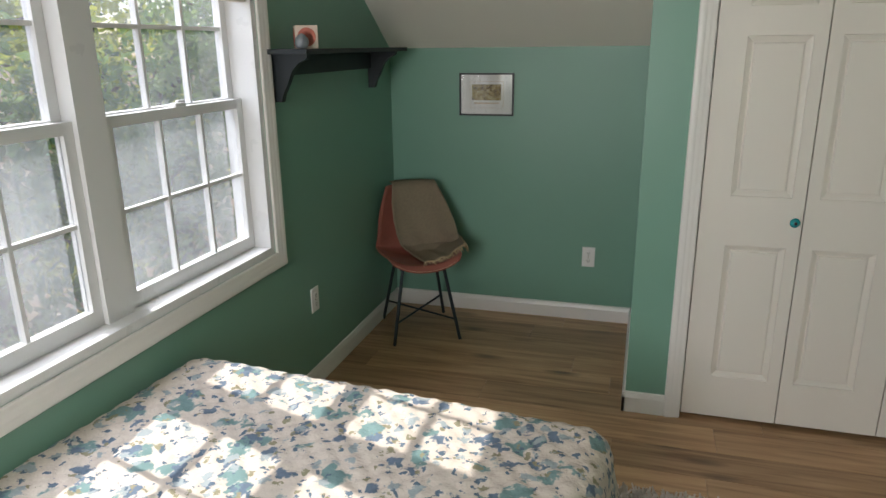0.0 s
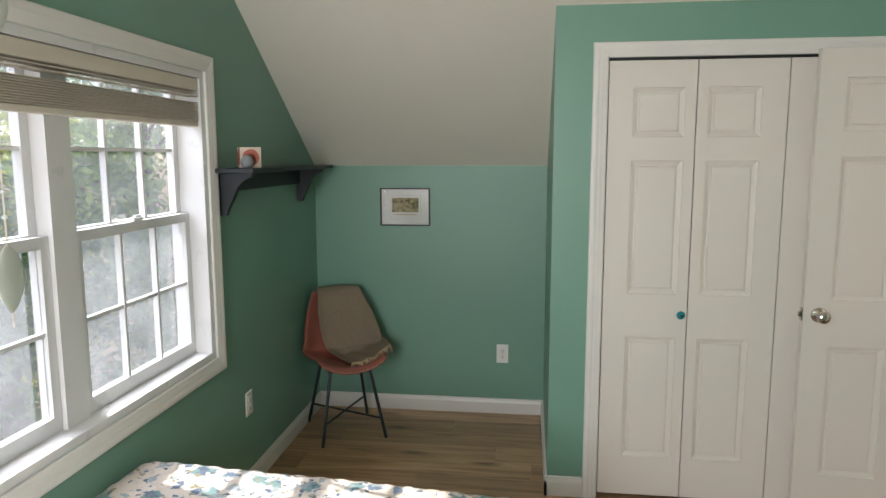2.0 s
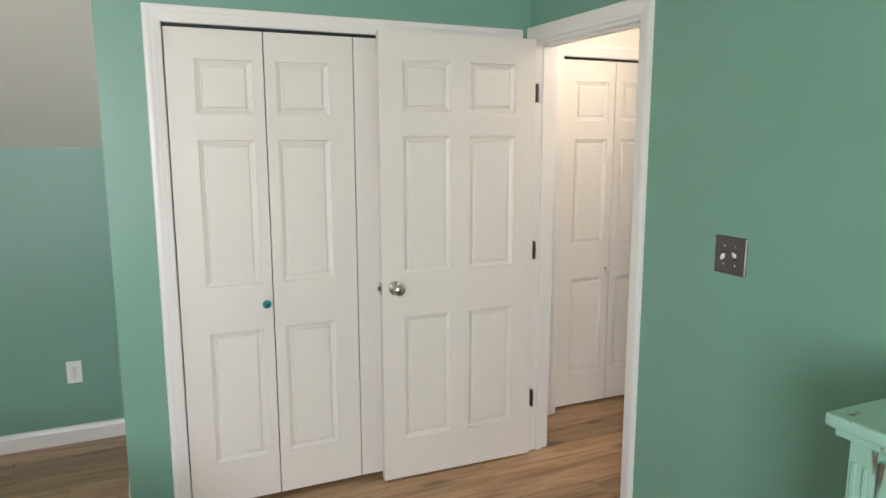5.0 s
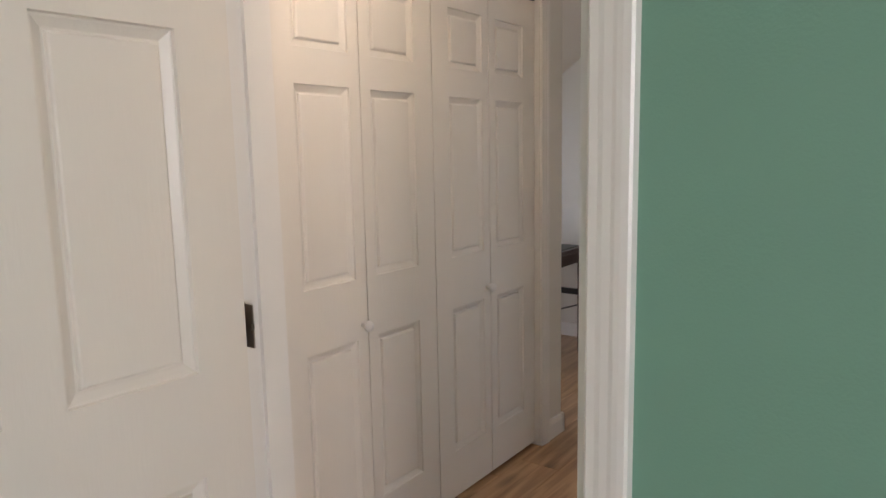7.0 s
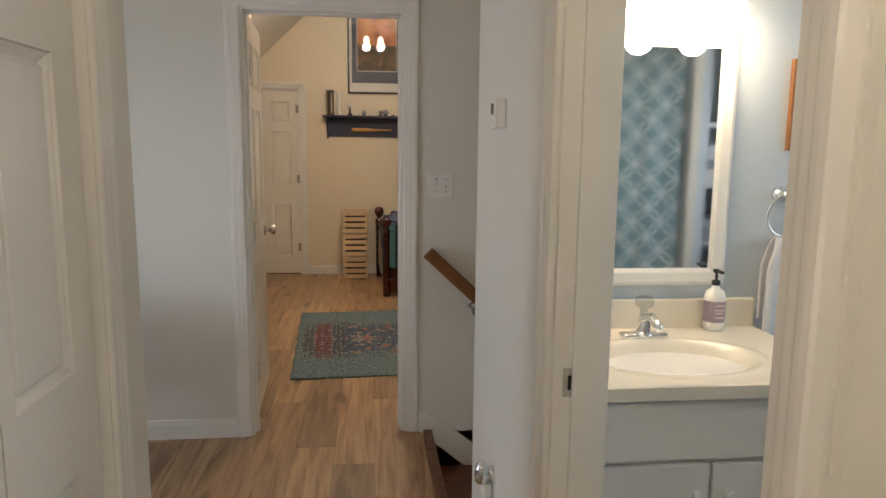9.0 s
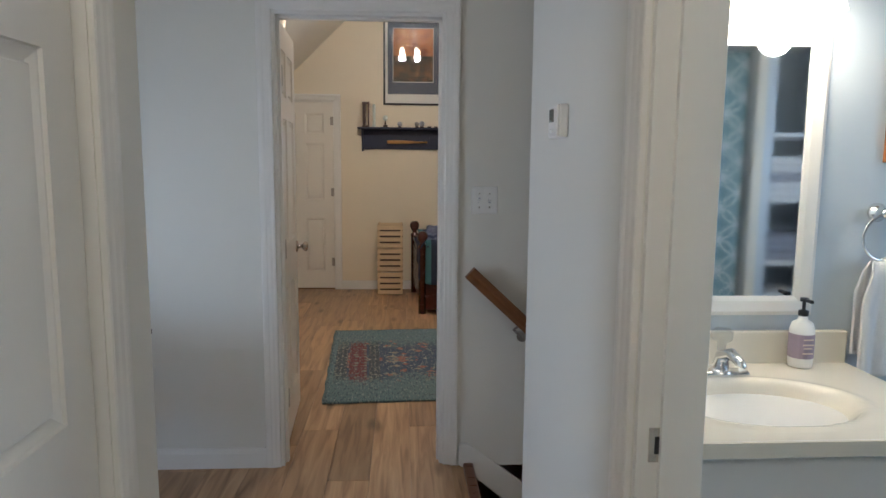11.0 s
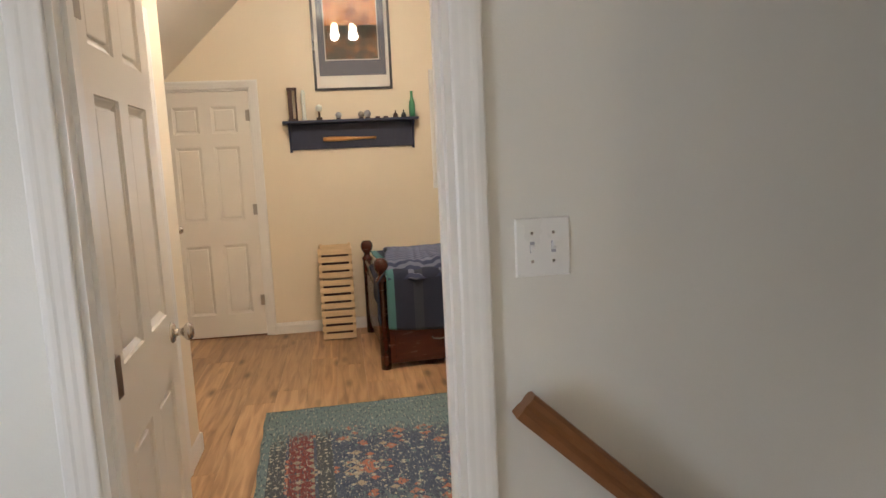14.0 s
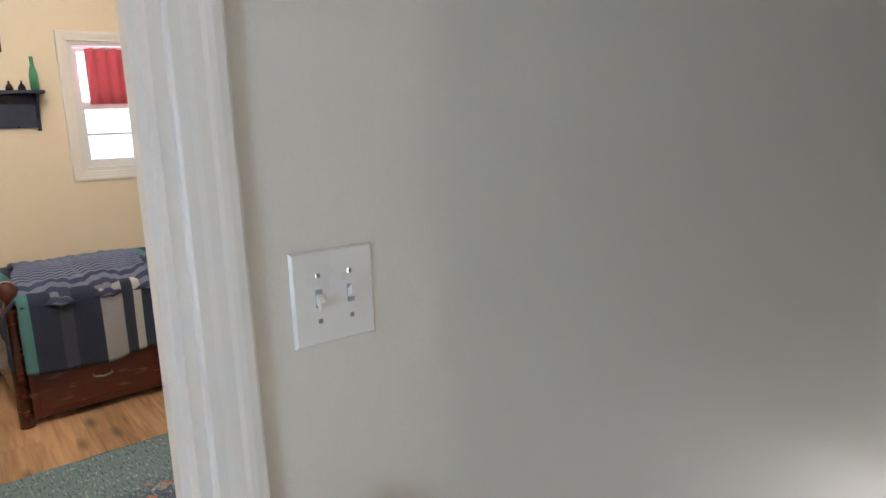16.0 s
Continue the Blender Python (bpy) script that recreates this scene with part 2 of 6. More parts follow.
def floor_material():
    m = bpy.data.materials.new("oak_laminate_plank")
    m.use_nodes = True
    nt, L = m.node_tree, m.node_tree.links
    b = bsdf(m)
    co = nt.nodes.new("ShaderNodeTexCoord")
    oi = nt.nodes.new("ShaderNodeObjectInfo")
    off = nt.nodes.new("ShaderNodeVectorMath")
    off.operation = 'MULTIPLY_ADD'
    cmb = nt.nodes.new("ShaderNodeCombineXYZ")
    for k in range(3):
        L.new(oi.outputs["Random"], cmb.inputs[k])
    L.new(cmb.outputs[0], off.inputs[0])
    off.inputs[1].default_value = (37, 23, 11)
    L.new(co.outputs["Object"], off.inputs[2])
    mp = nt.nodes.new("ShaderNodeMapping")
    mp.inputs["Scale"].default_value = (1.3, 17, 1)
    L.new(off.outputs[0], mp.inputs[0])
    n = nt.nodes.new("ShaderNodeTexNoise")
    n.inputs["Scale"].default_value, n.inputs["Detail"].default_value, n.inputs["Distortion"].default_value = 1.6, 7, 0.8
    L.new(mp.outputs[0], n.inputs["Vector"])
    r = nt.nodes.new("ShaderNodeValToRGB")
    r.color_ramp.elements[0].position, r.color_ramp.elements[0].color = 0.28, (0.22, 0.12, 0.056, 1)
    r.color_ramp.elements[1].position, r.color_ramp.elements[1].color = 0.72, (0.53, 0.345, 0.19, 1)
    e = r.color_ramp.elements.new(0.5)
    e.color = (0.405, 0.248, 0.128, 1)
    L.new(n.outputs["Fac"], r.inputs[0])
    # knots
    mpk = nt.nodes.new("ShaderNodeMapping")
    mpk.inputs["Scale"].default_value = (2.2, 7, 1)
    L.new(off.outputs[0], mpk.inputs[0])
    v = nt.nodes.new("ShaderNodeTexVoronoi")
    v.inputs["Scale"].default_value = 1.0
    L.new(mpk.outputs[0], v.inputs["Vector"])
    kr = nt.nodes.new("ShaderNodeMapRange")
    kr.inputs["From Min"].default_value, kr.inputs["From Max"].default_value = 0.05, 0.24
    kr.inputs["To Min"].default_value, kr.inputs["To Max"].default_value = 0.32, 1.0
    L.new(v.outputs["Distance"], kr.inputs["Value"])
    pr = nt.nodes.new("ShaderNodeMapRange")
    pr.inputs["To Min"].default_value, pr.inputs["To Max"].default_value = 0.74, 1.18
    L.new(oi.outputs["Random"], pr.inputs["Value"])
    mu = nt.nodes.new("ShaderNodeMath")
    mu.operation = 'MULTIPLY'
    L.new(kr.outputs[0], mu.inputs[0])
    L.new(pr.outputs[0], mu.inputs[1])
    mx = nt.nodes.new("ShaderNodeVectorMath")
    mx.operation = 'SCALE'
    L.new(r.outputs[0], mx.inputs[0])
    L.new(mu.outputs[0], mx.inputs["Scale"])
    L.new(mx.outputs[0], b.inputs["Base Color"])
    rr = nt.nodes.new("ShaderNodeMapRange")
    rr.inputs["To Min"].default_value, rr.inputs["To Max"].default_value = 0.28, 0.46
    L.new(n.outputs["Fac"], rr.inputs["Value"])
    L.new(rr.outputs[0], b.inputs["Roughness"])
    bp = nt.nodes.new("ShaderNodeBump")
    bp.inputs["Strength"].default_value, bp.inputs["Distance"].default_value = 0.15, 0.002
    L.new(n.outputs["Fac"], bp.inputs["Height"])
    L.new(bp.outputs[0], b.inputs["Normal"])
    return m


M_FLOOR = floor_material()

# ---- mesh tools ----
AT = {}


def thing(name, at=(0, 0, 0), label="", category="", group="", kind=""):
    ob = new(name)
    ob.empty_display_size = 0.05
    ob.matrix_basis = Matrix.Translation(at)
    AT[ob] = Matrix.Translation(at)
    return tagged(ob, label, category, group, kind)


def part(name, bm, material, parent=None, label="", smooth=False):
    me = bpy.data.meshes.new(name)
    bmesh.ops.recalc_face_normals(bm, faces=bm.faces)
    bm.to_mesh(me)
    bm.free()
    me.materials.append(material)
    if smooth:
        for p in me.polygons:
            p.use_smooth = True
    ob = new(name, me)
    if parent:
        ob.parent = parent
        ob.matrix_parent_inverse = AT.get(parent, Matrix()).inverted()
    if label:
        ob["label"] = label
    return ob


def solo(name, bm, material, label, category, kind="", smooth=False, group=""):
    return tagged(part(name, bm, material, None, "", smooth), label, category, group, kind)


def box(x0, x1, y0, y1, z0, z1, bm=None, bev=0.0, seg=2):
    bm = bm or bmesh.new()
    vs = [bm.verts.new((x, y, z)) for x in (x0, x1) for y in (y0, y1) for z in (z0, z1)]
    fs = [bm.faces.new([vs[k] for k in f]) for f in ((0, 1, 3, 2), (4, 6, 7, 5), (0, 4, 5, 1), (2, 3, 7, 6), (0, 2, 6, 4), (1, 5, 7, 3))]
    if bev:
        es = list({e for f in fs for e in f.edges})
        bmesh.ops.bevel(bm, geom=es, offset=bev, segments=seg, affect='EDGES', profile=0.5)
    return bm


def boxes(*bs, bev=0.0):
    bm = bmesh.new()
    for b in bs:
        box(*b, bm=bm, bev=bev)
    return bm


def sweep(rings, bm=None, closed_ring=True, caps=True, closed_path=False):
    bm = bm or bmesh.new()
    vs = [[bm.verts.new(p) for p in r] for r in rings]
    n = len(rings[0])
    pairs = list(zip(vs, vs[1:])) + ([(vs[-1], vs[0])] if closed_path else [])
    for a, b in pairs:
        for k in range(n if closed_ring else n - 1):
            j = (k + 1) % n
            bm.faces.new((a[k], a[j], b[j], b[k]))
    if caps and closed_ring and not closed_path:
        bm.faces.new(vs[0][::-1])
        bm.faces.new(vs[-1])
    return bm


def tube(pts, r, sides=8, bm=None):
    pts = [Vector(p) for p in pts]
    rs = r if isinstance(r, (list, tuple)) else [r] * len(pts)
    rings = []
    for i, p in enumerate(pts):
        d = (pts[min(i + 1, len(pts) - 1)] - pts[max(i - 1, 0)]).normalized()
        u = d.orthogonal().normalized() if i == 0 else (u - d * u.dot(d)).normalized()
        v = d.cross(u)
        rings.append([p + rs[i] * (u * math.cos(2 * math.pi * k / sides) + v * math.sin(2 * math.pi * k / sides)) for k in range(sides)])
    return sweep(rings, bm)


def lathe(profile, at=(0, 0, 0), axis='z', sides=20, bm=None):
    rings = []
    for r, h in profile:
        r = max(r, 0.0004)
        ring = []
        for k in range(sides):
            a = 2 * math.pi * k / sides
            c, s = r * math.cos(a), r * math.sin(a)
            p = {'z': (c, s, h), 'x': (h, c, s), 'y': (c, h, s)}[axis]
            ring.append((p[0] + at[0], p[1] + at[1], p[2] + at[2]))
        rings.append(ring)
    return sweep(rings, bm)


CASING = ((0, 0), (0, 0.009), (0.004, 0.0115), (0.016, 0.0125), (0.024, 0.0145), (0.036, 0.0155), (0.042, 0.0175), (0.050, 0.0185), (0.060, 0.018), (0.064, 0.015), (0.065, 0))
BASE = ((0, 0), (0, 0.014), (0.070, 0.014), (0.082, 0.010), (0.092, 0.008), (0.095, 0))


def casing(plane, value, sign, u0, u1, z0, z1, closed=False, prof=CASING, wide=1.0):
    """A mitred moulding round an opening in the plane x or y = value; sign: the side that it stands out to."""
    path = [(u0, z0, -1, 0), (u0, z1, -1, 1), (u1, z1, 1, 1), (u1, z0, 1, 0)]
    if closed:
        path = [(u0, z0, -1, -1), (u0, z1, -1, 1), (u1, z1, 1, 1), (u1, z0, 1, -1)]
    rings = []
    for u, z, du, dz in path:
        ring = []
        for d, h in prof:
            a, b, c = u + du * d * wide, z + dz * d * wide, value + sign * h
            ring.append((c, a, b) if plane == 'x' else (a, c, b))
        rings.append(ring)
    return sweep(rings, closed_path=closed)


def skirting(p0, p1, nrm, name="baseboard"):
    (xa, ya), (xb, yb) = p0, p1
    rings = [[(x + nrm[0] * h, y + nrm[1] * h, d) for d, h in BASE] for x, y in ((xa, ya), (xb, yb))]
    return tagged(part(name, sweep(rings), M_WHITE), "white painted baseboard along the floor", "baseboard", kind="structure")


def panel_leaf(parent, w, h, t, cols, place, name="leaf", rows=((0.19, 0.778), (0.98, 1.59), (1.695, 1.912)), material=None, rise=0.0):
    """A moulded panel door leaf: slab with sunk moulded fields, each raised panel a part. Local: x along the width, y across, z up; place maps it into the world."""
    material = material or M_DOOR
    xs = sorted({0, w, *[c for p in cols for c in p]})
    zs = sorted({0, h, *[z * h / 2.03 for p in rows for z in p]})
    cells = {(xs.index(a), zs.index(c * h / 2.03)): (a, b, c * h / 2.03, d * h / 2.03) for a, b in cols for c, d in rows}
    bm = bmesh.new()
    fields = []
    for side, y0, s in ((0, 0.0, 1), (1, t, -1)):
        for i in range(len(xs) - 1):
            for k in range(len(zs) - 1):
                a, b, c, d = xs[i], xs[i + 1], zs[k], zs[k + 1]
                rings = [[(a, y0, c), (b, y0, c), (b, y0, d), (a, y0, d)]]
                if (i, k) in cells:
                    for ins, dep in ((0.0025, 0.0065), (0.006, 0.0075), (0.021, 0.0165), (0.025, 0.0165)):
                        rings.append([(a + ins, y0 + s * dep, c + ins), (b - ins, y0 + s * dep, c + ins), (b - ins, y0 + s * dep, d - ins), (a + ins, y0 + s * dep, d - ins)])
                    fields.append((a + 0.025, b - 0.025, c + 0.025, d - 0.025, y0 + s * 0.0165, s))
                vs = [[bm.verts.new(place @ Vector(p)) for p in r] for r in rings]
                for r1, r2 in zip(vs, vs[1:]):
                    for q in range(4):
                        bm.faces.new((r1[q], r1[(q + 1) % 4], r2[(q + 1) % 4], r2[q]))
                bm.faces.new(vs[-1])
    for q in ([(0, 0, 0), (0, t, 0), (0, t, h), (0, 0, h)], [(w, 0, 0), (w, t, 0), (w, t, h), (w, 0, h)], [(0, 0, 0), (w, 0, 0), (w, t, 0), (0, t, 0)], [(0, 0, h), (w, 0, h), (w, t, h), (0, t, h)]):
        bm.faces.new([bm.verts.new(place @ Vector(p)) for p in q])
    bmesh.ops.remove_doubles(bm, verts=bm.verts, dist=0.0003)
    leaf = part(name, bm, material, parent)
    for a, b, c, d, y, s in fields:
        rings = []
        for ins, dep in ((0, 0), (0.002, 0.0085), (0.005, 0.0105)):
            yy = y - s * dep
            rings.append([place @ Vector(p) for p in ((a + ins, yy, c + ins), (b - ins, yy, c + ins), (b - ins, yy, d - ins), (a + ins, yy, d - ins))])
        part("panel", sweep(rings), material, leaf)
    return leaf


def plate(kind, origin, u, nrm, w=0.072, h=0.117, material=None, name="outlet_plate", label="", toggles=1):
    """A wall plate centred at origin. u: unit along the wall, nrm: unit out of it. kind: outlet, toggle or blank."""
    o, u, n, z = Vector(origin), Vector(u), Vector(nrm), Vector((0, 0, 1))
    material = material or M_PLASTIC

    def bx(cu, cz, hw, hh, d0, d1, bev=0.0):
        bm = bmesh.new()
        rings = []
        for dd, ins in ((d0, 0), (d1 - bev, 0), (d1, bev)):
            rings.append([o + u * (cu + su * (hw - ins)) + z * (cz + sz * (hh - ins)) + n * dd for su, sz in ((-1, -1), (1, -1), (1, 1), (-1, 1))])
        return sweep(rings, bm)
    th = thing(name, o, label, name.replace("_", " "))
    base = part("plate", bx(0, 0, w / 2, h / 2, 0.0, 0.006, 0.003), material, th)
    if kind == "outlet":
        for cz in (-0.021, 0.021):
            r = part("receptacle", bx(0, cz, 0.0165, 0.014, 0.0055, 0.0085, 0.002), material, th)
            for cu in (-0.0065, 0.0065):
                part("slot", bx(cu, cz + 0.003, 0.0013, 0.0045, 0.0085, 0.0089), M_DARK, r)
            part("slot", bx(0, cz - 0.008, 0.0025, 0.0025, 0.0085, 0.0089), M_DARK, r)
        part("screw", bx(0, 0, 0.003, 0.003, 0.006, 0.007, 0.0005), M_CHROME, th)
    elif kind == "toggle":
        for k in range(toggles):
            cu = (k - (toggles - 1) / 2) * 0.046
            part("slot", bx(cu, 0, 0.005, 0.012, 0.006, 0.0064), M_DARK if material is not M_PLASTIC else M_SHADE, th)
            up = 1 if k else -1
            bm = bmesh.new()
            rings = [[o + u * (cu + su * 0.0042) + z * (sz * 0.006 + up * q) + n * dd for su, sz in ((-1, -1), (1, -1), (1, 1), (-1, 1))] for dd, q in ((0.006, 0), (0.012, 0.004), (0.018, 0.009))]
            part("toggle", sweep(rings, bm), M_PLASTIC, th)
            for cz in (-0.03, 0.03):
                part("screw", bx(cu, cz, 0.003, 0.003, 0.006, 0.007, 0.0005), M_CHROME, th)
    return th


def knob_set(parent, at, nrm, material=M_CHROME, r=0.027, name="knob"):
    ax = 'x' if abs(nrm[0]) > 0.5 else 'y'
    s = nrm[0] if ax == 'x' else nrm[1]
    prof = ((0.033, 0), (0.033, 0.004), (0.028, 0.009), (0.012, 0.012), (0.011, 0.030), (0.017, 0.036), (r, 0.046), (r, 0.056), (0.020, 0.064), (0.0, 0.066))
    return part(name, lathe([(q, s * hh) for q, hh in prof], at, ax, 24), material, parent, "satin nickel round knob", True)


def hinge(parent, at, u, nrm):
    o, u, n = Vector(at), Vector(u), Vector(nrm)
    bm = tube([o + Vector((0, 0, -0.045)), o + Vector((0, 0, 0.045))], 0.006, 8)
    rings = [[o + u * a + n * d + Vector((0, 0, q)) for a, q in ((0, -0.043), (0.03, -0.043), (0.03, 0.043), (0, 0.043))] for d in (0, 0.003)]
    sweep(rings, bm)
    return part("hinge", bm, M_BRONZE, parent)


def setting(name, bm, material, label, category):
    return solo(name, bm, material, label, category, "structure")

# ---- structure ----
def wall_y(y0, y1, x0, x1, z0, z1, holes=()):
    """A wall across y0..y1 that runs along x, with holes (xa, xb, za, zb)."""
    bs, x = [], x0
    for a, b, c, d in sorted(holes):
        bs.append((x, a, y0, y1, z0, z1))
        if c > z0:
            bs.append((a, b, y0, y1, z0, c))
        bs.append((a, b, y0, y1, d, z1))
        x = b
    bs.append((x, x1, y0, y1, z0, z1))
    return boxes(*bs)


def wall_x(x0, x1, y0, y1, z0, z1, holes=()):
    bm = wall_y(x0, x1, y0, y1, z0, z1, holes)
    for v in bm.verts:
        v.co = (v.co.y, v.co.x, v.co.z)
    return bm


GW = "sage green painted bedroom wall"
HW = "cream painted hall wall"
setting("wall_window", wall_x(-3.45, -3.295, -4.5, 1.14, -0.2, 2.6, [(-2.05, -0.41, 0.745, 1.95)]), M_GREEN, GW + " round a twin window", "wall")
setting("wall_alcove", boxes((-3.295, -1.80, 1.02, 1.14, 0, 1.56)), M_GREEN, GW + ", low knee wall under the slope", "wall")
setting("wall_closet_front", wall_y(0.0, 0.115, -1.86, 0.0, 0, 2.42, [(-1.63, -0.11, 0, 2.03)]), M_GREEN, GW + " with a closet opening", "wall")
setting("wall_closet_side", boxes((-1.86, -1.745, 0.115, 1.02, 0, 2.2)), M_GREEN, GW + " beside the closet", "wall")
setting("wall_closet_back", boxes((-1.745, 0.0, 1.0, 1.1, 0, 2.2)), M_CREAM, "plain wall at the back of the closet", "wall")
setting("wall_doorway_bedroom", wall_x(0.0, 0.0575, -4.5, 1.1, 0, 2.44, [(-0.80, -0.04, 0, 2.04)]), M_GREEN, GW + " with a doorway", "wall")
setting("wall_doorway_hall", wall_x(0.0575, 0.115, -4.5, 1.1, 0, 2.44, [(-0.80, -0.04, 0, 2.04)]), M_CREAM, HW + " with a doorway", "wall")
# opening added for the rear fill lamp; no window is known here
setting("wall_rear", wall_y(-4.5, -4.4, -3.295, 0.0, 0, 2.44, [(-3.2, -2.1, 1.0, 2.2)]), M_GREEN, GW + " with an added opening for fill light", "wall")
setting("wall_hall_closet", wall_y(0.31, 0.425, 0.115, 2.10, 0, 2.44, [(0.40, 1.89, 0, 2.03)]), M_CREAM, HW + " with a closet opening", "wall")
setting("wall_hall_closet_back", boxes((0.115, 2.0, 1.0, 1.1, 0, 2.44)), M_CREAM, "plain wall at the back of the closet", "wall")
setting("wall_hall_return", boxes((2.0, 2.10, 0.425, 1.75, 0, 2.44)), M_CREAM, HW + " beside the table niche", "wall")
setting("wall_niche_back", wall_y(1.65, 1.75, 2.10, 3.72, 0, 2.44, [(2.15, 2.75, 0.5, 1.48)]), M_CREAM, HW + " at the back of the niche", "wall")
setting("wall_landing_hall", wall_x(3.72, 3.78, -3.3, 1.75, -2.6, 3.1, [(-0.40, 0.345, -0.013, 2.04)]), M_CREAM, HW + " with a doorway above the stairs", "wall")
setting("wall_landing_room", wall_x(3.78, 3.84, -3.3, 1.5, 0, 3.1, [(-0.40, 0.345, 0, 2.04)]), M_YELLOW, "warm cream painted room wall with a doorway", "wall")
setting("wall_bath_hall", wall_y(-0.6575, -0.60, 0.93, 2.75, 0, 2.44, [(1.00, 1.76, 0, 2.04)]), M_CREAM, HW + " with the bathroom doorway", "wall")
setting("wall_bath_inner", wall_y(-0.715, -0.6575, 0.93, 2.63, 0, 2.44, [(1.00, 1.76, 0, 2.04)]), M_BLUEWALL, "pale blue-grey painted bathroom wall", "wall")
setting("wall_bath_mirror", boxes((2.60, 2.66, -2.8, -0.715, 0, 2.44)), M_BLUEWALL, "pale blue-grey painted bathroom wall behind the vanity", "wall")
setting("wall_stair", boxes((2.66, 2.75, -3.3, -0.6575, -2.6, 2.44)), M_CREAM, "cream painted wall beside the stairs", "wall")
# the hole is added to let the stair foot lamp through, out of view
setting("wall_stair_foot", wall_y(-3.4, -3.3, 2.66, 3.72, -2.6, 2.44, [(2.80, 3.60, -2.1, -0.1)]), M_CREAM, "cream painted wall at the foot of the stairs", "wall")
setting("wall_bath_rear", wall_y(-2.9, -2.8, 0.115, 2.60, 0, 2.44, [(1.3, 2.1, 1.1, 1.95)]), M_BLUEWALL, "pale blue-grey painted bathroom wall", "wall")
setting("wall_hall_side", boxes((0.115, 0.93, -0.96, -0.90, 0, 2.44)), M_CREAM, HW, "wall")
setting("wall_hall_step", boxes((0.93, 0.985, -0.96, -0.715, 0, 2.44), (0.915, 0.93, -0.90, -0.603, 0, 2.44)), M_CREAM, HW, "wall")
setting("wall_bath_west", boxes((0.115, 0.16, -2.8, -0.96, 0, 2.44)), M_BLUEWALL, "pale blue-grey painted bathroom wall", "wall")
YW = "warm cream painted room wall"
setting("wall_far", wall_x(8.03, 8.15, -3.3, 1.5, 0, 3.1, [(0.50, 1.22, 0, 2.01), (-1.64, -1.00, 1.21, 2.05)]), M_YELLOW, YW + " with a door and a window", "wall")
setting("wall_room_closet", wall_y(0.62, 0.735, 3.84, 5.78, 0, 2.75, [(4.72, 5.46, 0, 2.04)]), M_YELLOW, YW + " with a closet door", "wall")
setting("wall_room_return", boxes((5.68, 5.78, 0.735, 1.4, 0, 2.5)), M_YELLOW, YW + " beside the closet", "wall")
setting("wall_room_left", boxes((3.84, 8.03, 1.4, 1.5, 0, 2.2)), M_YELLOW, YW + ", low knee wall under the slope", "wall")
setting("wall_room_right", boxes((3.84, 8.03, -3.3, -3.2, 0, 3.1)), M_YELLOW, YW, "wall")


def slab(pts, x0, x1, t=0.08):
    return sweep([[(x, y, z) for y, z in pts] + [(x, y, z + t) for y, z in reversed(pts)] for x in (x0, x1)])


setting("ceiling_bedroom", slab([(-4.5, 2.44), (-0.268, 2.44), (1.14, 1.468)], -3.45, 0.115), M_CEIL, "off-white bedroom ceiling sloping down over the alcove", "ceiling")
setting("ceiling_hall", slab([(-3.4, 2.44), (0.38, 2.44), (1.75, 1.495)], 0.115, 3.72), M_CEIL, "off-white hall ceiling sloping down over the niche", "ceiling")
setting("ceiling_room", slab([(-3.3, 3.05), (0.14, 3.05), (1.5, 1.737)], 3.78, 8.15), M_CEIL, "off-white room ceiling with a sloped side", "ceiling")

# base slabs
setting("floor", boxes((-3.45, 8.15, -0.5, 1.75, -0.2, -0.012), (-3.45, 2.75, -4.5, -0.5, -0.2, -0.012), (3.72, 8.15, -3.4, -0.5, -0.2, -0.012)), M_FLOOR, "oak laminate floor", "floor")
setting("floor_bathroom", boxes((0.93, 2.60, -2.8, -0.66, -0.012, 0.0), (0.16, 0.93, -2.8, -0.93, -0.012, 0.0)), M_TILE, "plain grey-beige vinyl bathroom floor", "floor")

# baseboards
for a, b, n in (((-3.295, -4.4), (-3.295, 1.02), (1, 0)), ((-3.295, 1.02), (-1.86, 1.02), (0, -1)), ((-1.86, 1.02), (-1.86, -0.014), (-1, 0)), ((-1.874, 0), (-1.695, 0), (0, -1)),
                ((0, -0.866), (0, -4.4), (-1, 0)), ((1.955, 0.31), (2.114, 0.31), (0, -1)), ((2.10, 0.296), (2.10, 1.65), (1, 0)), ((3.72, 0.41), (3.72, 1.65), (-1, 0)),
                ((0.115, 0.31), (0.335, 0.31), (0, -1)), ((1.825, -0.60), (2.764, -0.60), (0, 1)), ((0.115, -0.90), (0.915, -0.90), (0, 1)), ((2.75, -0.586), (2.75, -0.62), (1, 0)),
                ((8.03, 0.435), (8.03, -3.2), (-1, 0)), ((5.525, 0.62), (5.794, 0.62), (0, -1)), ((5.78, 0.606), (5.78, 1.4), (1, 0)), ((3.84, 0.62), (4.655, 0.62), (0, -1)), ((8.03, 1.285), (8.03, 1.4), (-1, 0))):
    skirting(a, b, n)

